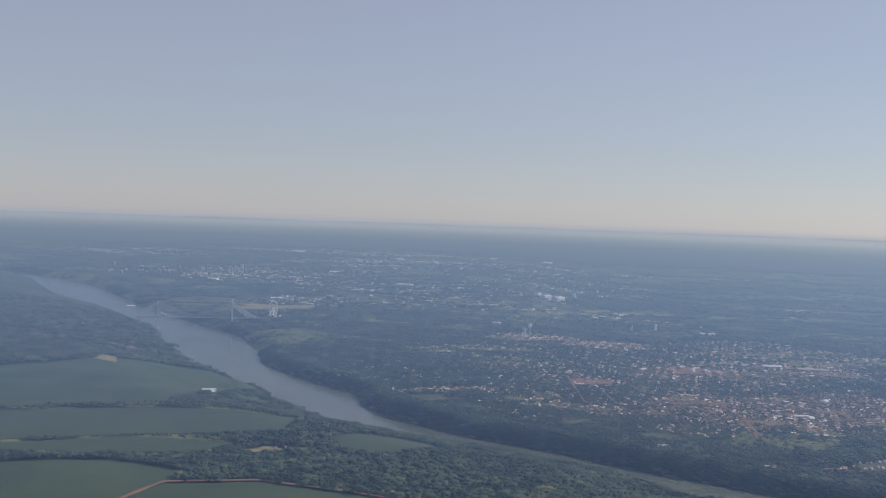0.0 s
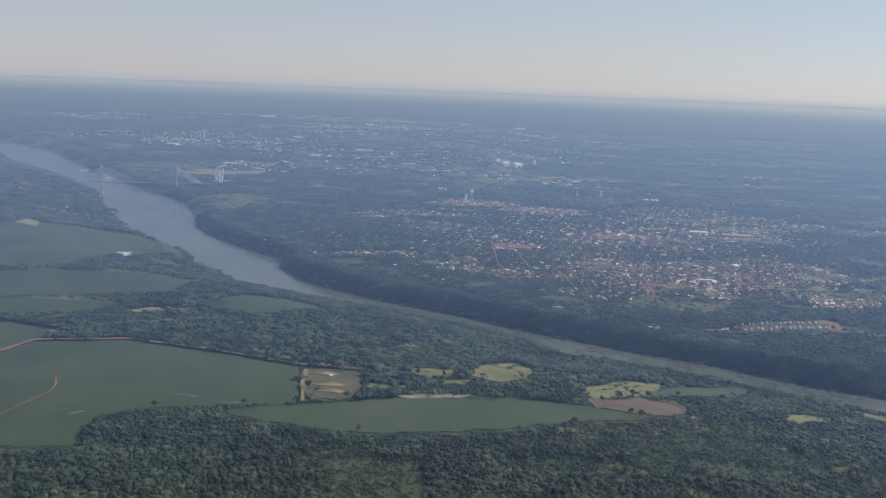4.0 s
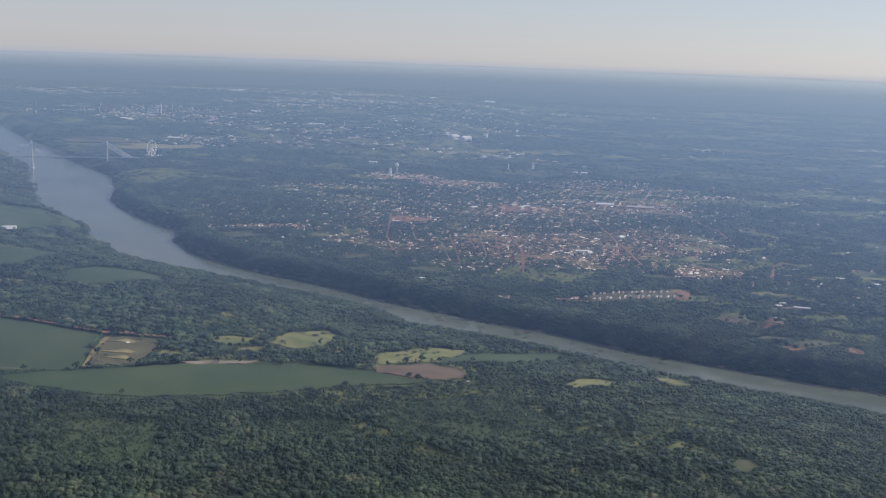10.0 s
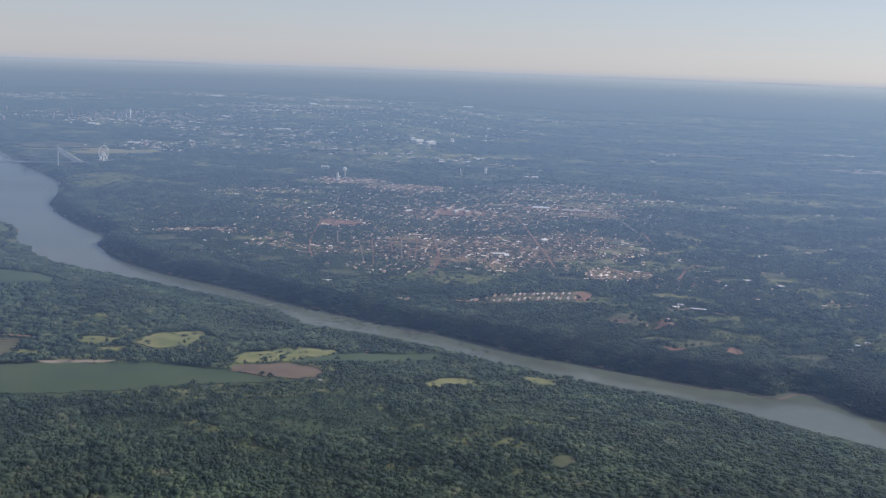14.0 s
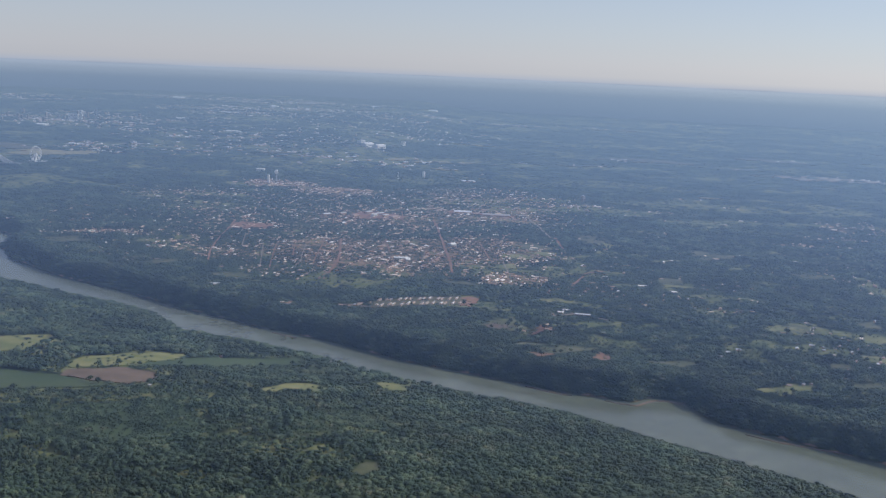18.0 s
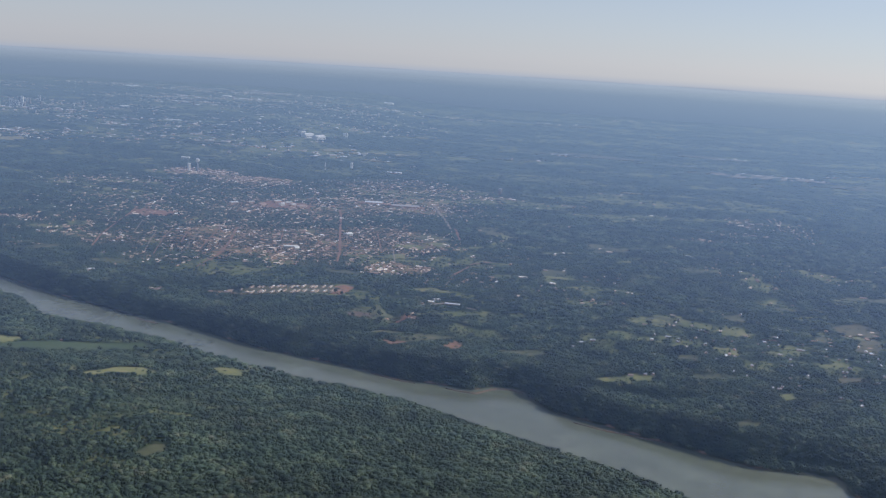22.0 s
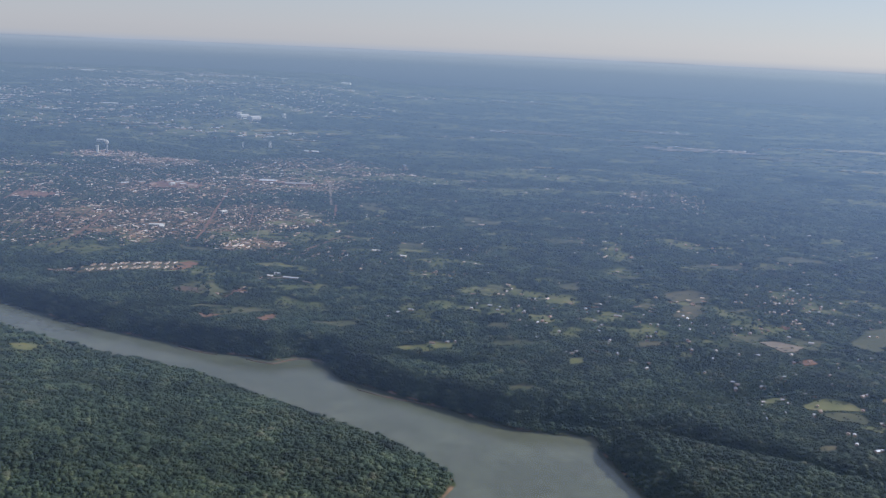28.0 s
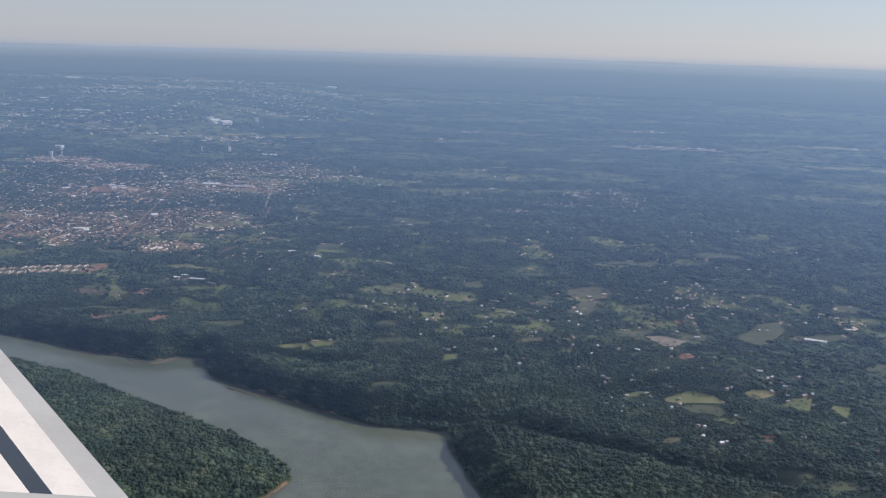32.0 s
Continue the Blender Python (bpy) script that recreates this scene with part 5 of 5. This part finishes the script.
block("shed", -306, 893, 12, 4, 1.8, 20, WHITE, "white farm shed among green fields", "shed", 1, "white")
block("shed", -299, 880, 4, 7, 1.8, 20, WHITE, "white farm shed wing among green fields", "shed", 1, "white")
block("shed", -781, 1834, 14, 5, 2.2, 10, WHITE, "white building above the far river bank", "shed", 1, "white")
block("shed", 854, 699, 14, 3.4, 1.6, -22, WHITE, "long shed with a bright white roof", "shed", 1, "white")
block("shed", 393, 811, 12, 2.6, 1.2, -8, SAND, "long pale shed by a gravel lane", "shed", 1, "brown")
block("shed", 380, 820, 5, 2.4, 1.2, 10, WHITE, "small white-roofed shed by a gravel lane", "shed", 1, "white")
for x, y, w, d, h in ((-542, 1967, 44, 12, 4), (-454, 1864, 30, 9, 4), (-430, 1850, 22, 8, 4), (-601, 2764, 60, 14, 5), (-360, 2420, 60, 10, 4), (-230, 2350, 46, 10, 4), (-30, 3820, 60, 18, 8), (-250, 3900, 46, 18, 8), (150, 1895, 24, 9, 4),
                      (-820, 2400, 40, 14, 5), (330, 1990, 34, 8, 3), (-560, 3600, 50, 16, 7), (-1000, 3900, 90, 20, 7)):
    block("warehouse", *deeper(x, y), w * 0.6, d, h * 0.5, -6, WHITE, "far white warehouse roof in the city", "warehouse", 1, "white")
block("high_rise", -813, 2600, 7, 6, 25, 8, WHITE, "white slab tower that stands out over the far city", "high-rise", 10, group="city high-rises")
block("high_rise", -832, 2598, 24, 6, 15, 8, WHITE, "white lower slab beside a white tower", "high-rise", 6, group="city high-rises")
tall = random.Random(11)
HIGH = [(-1196, 2631, 30), (-1200, 2700, 22), (-1052, 2410, 18), (-1040, 2476, 16), (-1029, 2723, 22), (-917, 2525, 20), (-951, 2461, 14), (-930, 2520, 18), (-872, 2714, 26), (-850, 2780, 30), (-793, 2571, 20),
        (-868, 2508, 16), (-1140, 2533, 14), (-987, 2407, 15), (-975, 2458, 16), (-863, 2582, 18), (-771, 2619, 20), (-1010, 2600, 18), (-905, 2600, 22), (-830, 2680, 24), (-700, 2650, 15), (-740, 2480, 13), (-640, 2560, 14), (-960, 2560, 17),
        (-490, 3000, 16), (-330, 2600, 14), (-200, 2410, 12), (-720, 2760, 18)]
for x, y, h in HIGH:
    block("high_rise", *deeper(x, y), tall.uniform(3.5, 6), tall.uniform(3.5, 6), h * 0.62, tall.uniform(-20, 20), SAND if tall.random() < 0.7 else CONCRETE, "pale high-rise tower in the far city centre", "high-rise", 8, group="city high-rises")


def water_tower(x, y, h, ball):
    """A concrete shaft that carries a flat wide tank, or a thin one with a round tank."""
    label = "white round water tank on a slim shaft" if ball else "slim pale concrete water tower with a slightly wider head"
    ob = tagged(thing("water_tower", x, y, ground_z(x, y)), label, "water tower")
    bm = bmesh.new()
    if ball:
        part("shaft", rod(bmesh.new(), (0, 0, -1), (0, 0, h * 0.74), 1.4, 1.1, 12), CONCRETE, ob)
        bmesh.ops.create_uvsphere(bm, u_segments=16, v_segments=10, radius=h * 0.16, matrix=Matrix.Translation((0, 0, h * 0.83)) @ Matrix.Diagonal((1, 1, 1.1, 1)))
    else:
        part("shaft", rod(bmesh.new(), (0, 0, -1), (0, 0, h * 0.9), 2.1, 1.9, 14), WHITE, ob)
        rod(bm, (0, 0, h * 0.88), (0, 0, h * 0.92), 1.9, 2.5, 20)
        rod(bm, (0, 0, h * 0.92), (0, 0, h), 2.5, 2.4, 20)
    part("tank", bm, WHITE, ob)


water_tower(-49, 1540, 12, False)
water_tower(-42, 1560, 19, True)


def mast(x, y, h):
    ob = tagged(thing("radio_mast", x, y, ground_z(x, y)), "slim white lattice radio mast above the trees", "mast")
    for a in (0, 2.1, 4.2):
        part("leg", rod(bmesh.new(), (1.3 * math.cos(a), 1.3 * math.sin(a), -0.5), (0.5 * math.cos(a), 0.5 * math.sin(a), h), 0.3, 0.22, 5), WHITE, ob)
    for k in range(8):
        part("brace", rod(bmesh.new(), (-0.9, 0, h * k / 8), (0.8, 0.3, h * (k + 1) / 8), 0.14, None, 4), WHITE, ob)
    part("dish", rod(bmesh.new(), (0, -1.2, h * 0.9), (0, -0.6, h * 0.9), 0.9, 0.3, 10), WHITE, ob)


mast(121, 1749, 12)


# ---- the aircraft's wing, where it is at the end of the flight ----
WING_PAINT = material("wing_paint", [(0.3, (0.92, 0.82, 0.70)), (0.7, (0.95, 0.86, 0.75))], scale=3.0, rough=0.5, spec=0.25, bump=0.05, bump_scale=8)
WING_METAL = material("bare_wing_edge", [(0.3, (0.52, 0.49, 0.44)), (0.7, (0.62, 0.59, 0.54))], scale=1.6, rough=0.55, spec=0.2, metal=0.0, bump=0.04, bump_scale=6)


def wing(x, y, z):
    """Leading edge slat, upper skin, a dark strip for the shaded slot behind it, inner skin and the hinge fairing; root
    and tip run on past the view.
    """
    ob = tagged(thing("aircraft_wing", x, y, z), "white airliner wing with grey leading edge and a dark strip as shaded slot", "aircraft wing")

    def plank(name, outer, inner, mat, drop, thick, label=""):
        (ax, ay), (bx, by) = outer
        (cx, cy), (dx, dy) = inner
        bm = bmesh.new()
        rows = []
        for k in range(5):
            u = k / 4
            lift = -drop * (1 - u) ** 2
            p, q = (ax + (cx - ax) * u, ay + (cy - ay) * u), (bx + (dx - bx) * u, by + (dy - by) * u)
            rows.append([bm.verts.new((p[0], p[1], lift)), bm.verts.new((q[0], q[1], lift)), bm.verts.new((p[0], p[1], lift - thick)), bm.verts.new((q[0], q[1], lift - thick))])
        for r, s in zip(rows, rows[1:]):
            bm.faces.new((r[0], r[1], s[1], s[0])), bm.faces.new((r[2], s[2], s[3], r[3]))
            bm.faces.new((r[0], s[0], s[2], r[2])), bm.faces.new((r[1], r[3], s[3], s[1]))
        bm.faces.new((rows[0][0], rows[0][2], rows[0][3], rows[0][1])), bm.faces.new((rows[-1][0], rows[-1][1], rows[-1][3], rows[-1][2]))
        bmesh.ops.recalc_face_normals(bm, faces=bm.faces)
        return part(name, bm, mat, ob, label)

    plank("slat", ((-2.694, 4.417), (-0.42, 1.50)), ((-2.411, 3.960), (-0.507, 1.528)), WING_METAL, 0.0, 0.06, "grey metal leading edge slat")
    plank("upper_skin", ((-2.408, 3.955), (-0.510, 1.532)), ((-1.937, 3.204), (-0.60, 1.545)), WING_PAINT, 0.0, 0.05, "white painted upper skin")
    # solid strip flush with the skin; its dark colour stands for the slot's shade
    plank("slot", ((-1.937, 3.204), (-0.60, 1.545)), ((-1.667, 2.791), (-0.68, 1.592)), DARK, -0.0, 0.30, "dark strip, the slot's shade put into its colour")
    plank("inner_skin", ((-1.667, 2.791), (-0.68, 1.592)), ((-3.2, 3.4), (-1.6, 1.60)), WING_PAINT, 0.0, 0.05, "white painted inner skin")
    bm = bmesh.new()
    box(bm, -1.0, 1.45, -0.02, -0.72, 1.855, 0.012, 0.01)
    part("hinge_fairing", bm, WING_METAL, ob, "grey panel over the slat hinge")


wing(638.04, 0.0, 188.607)
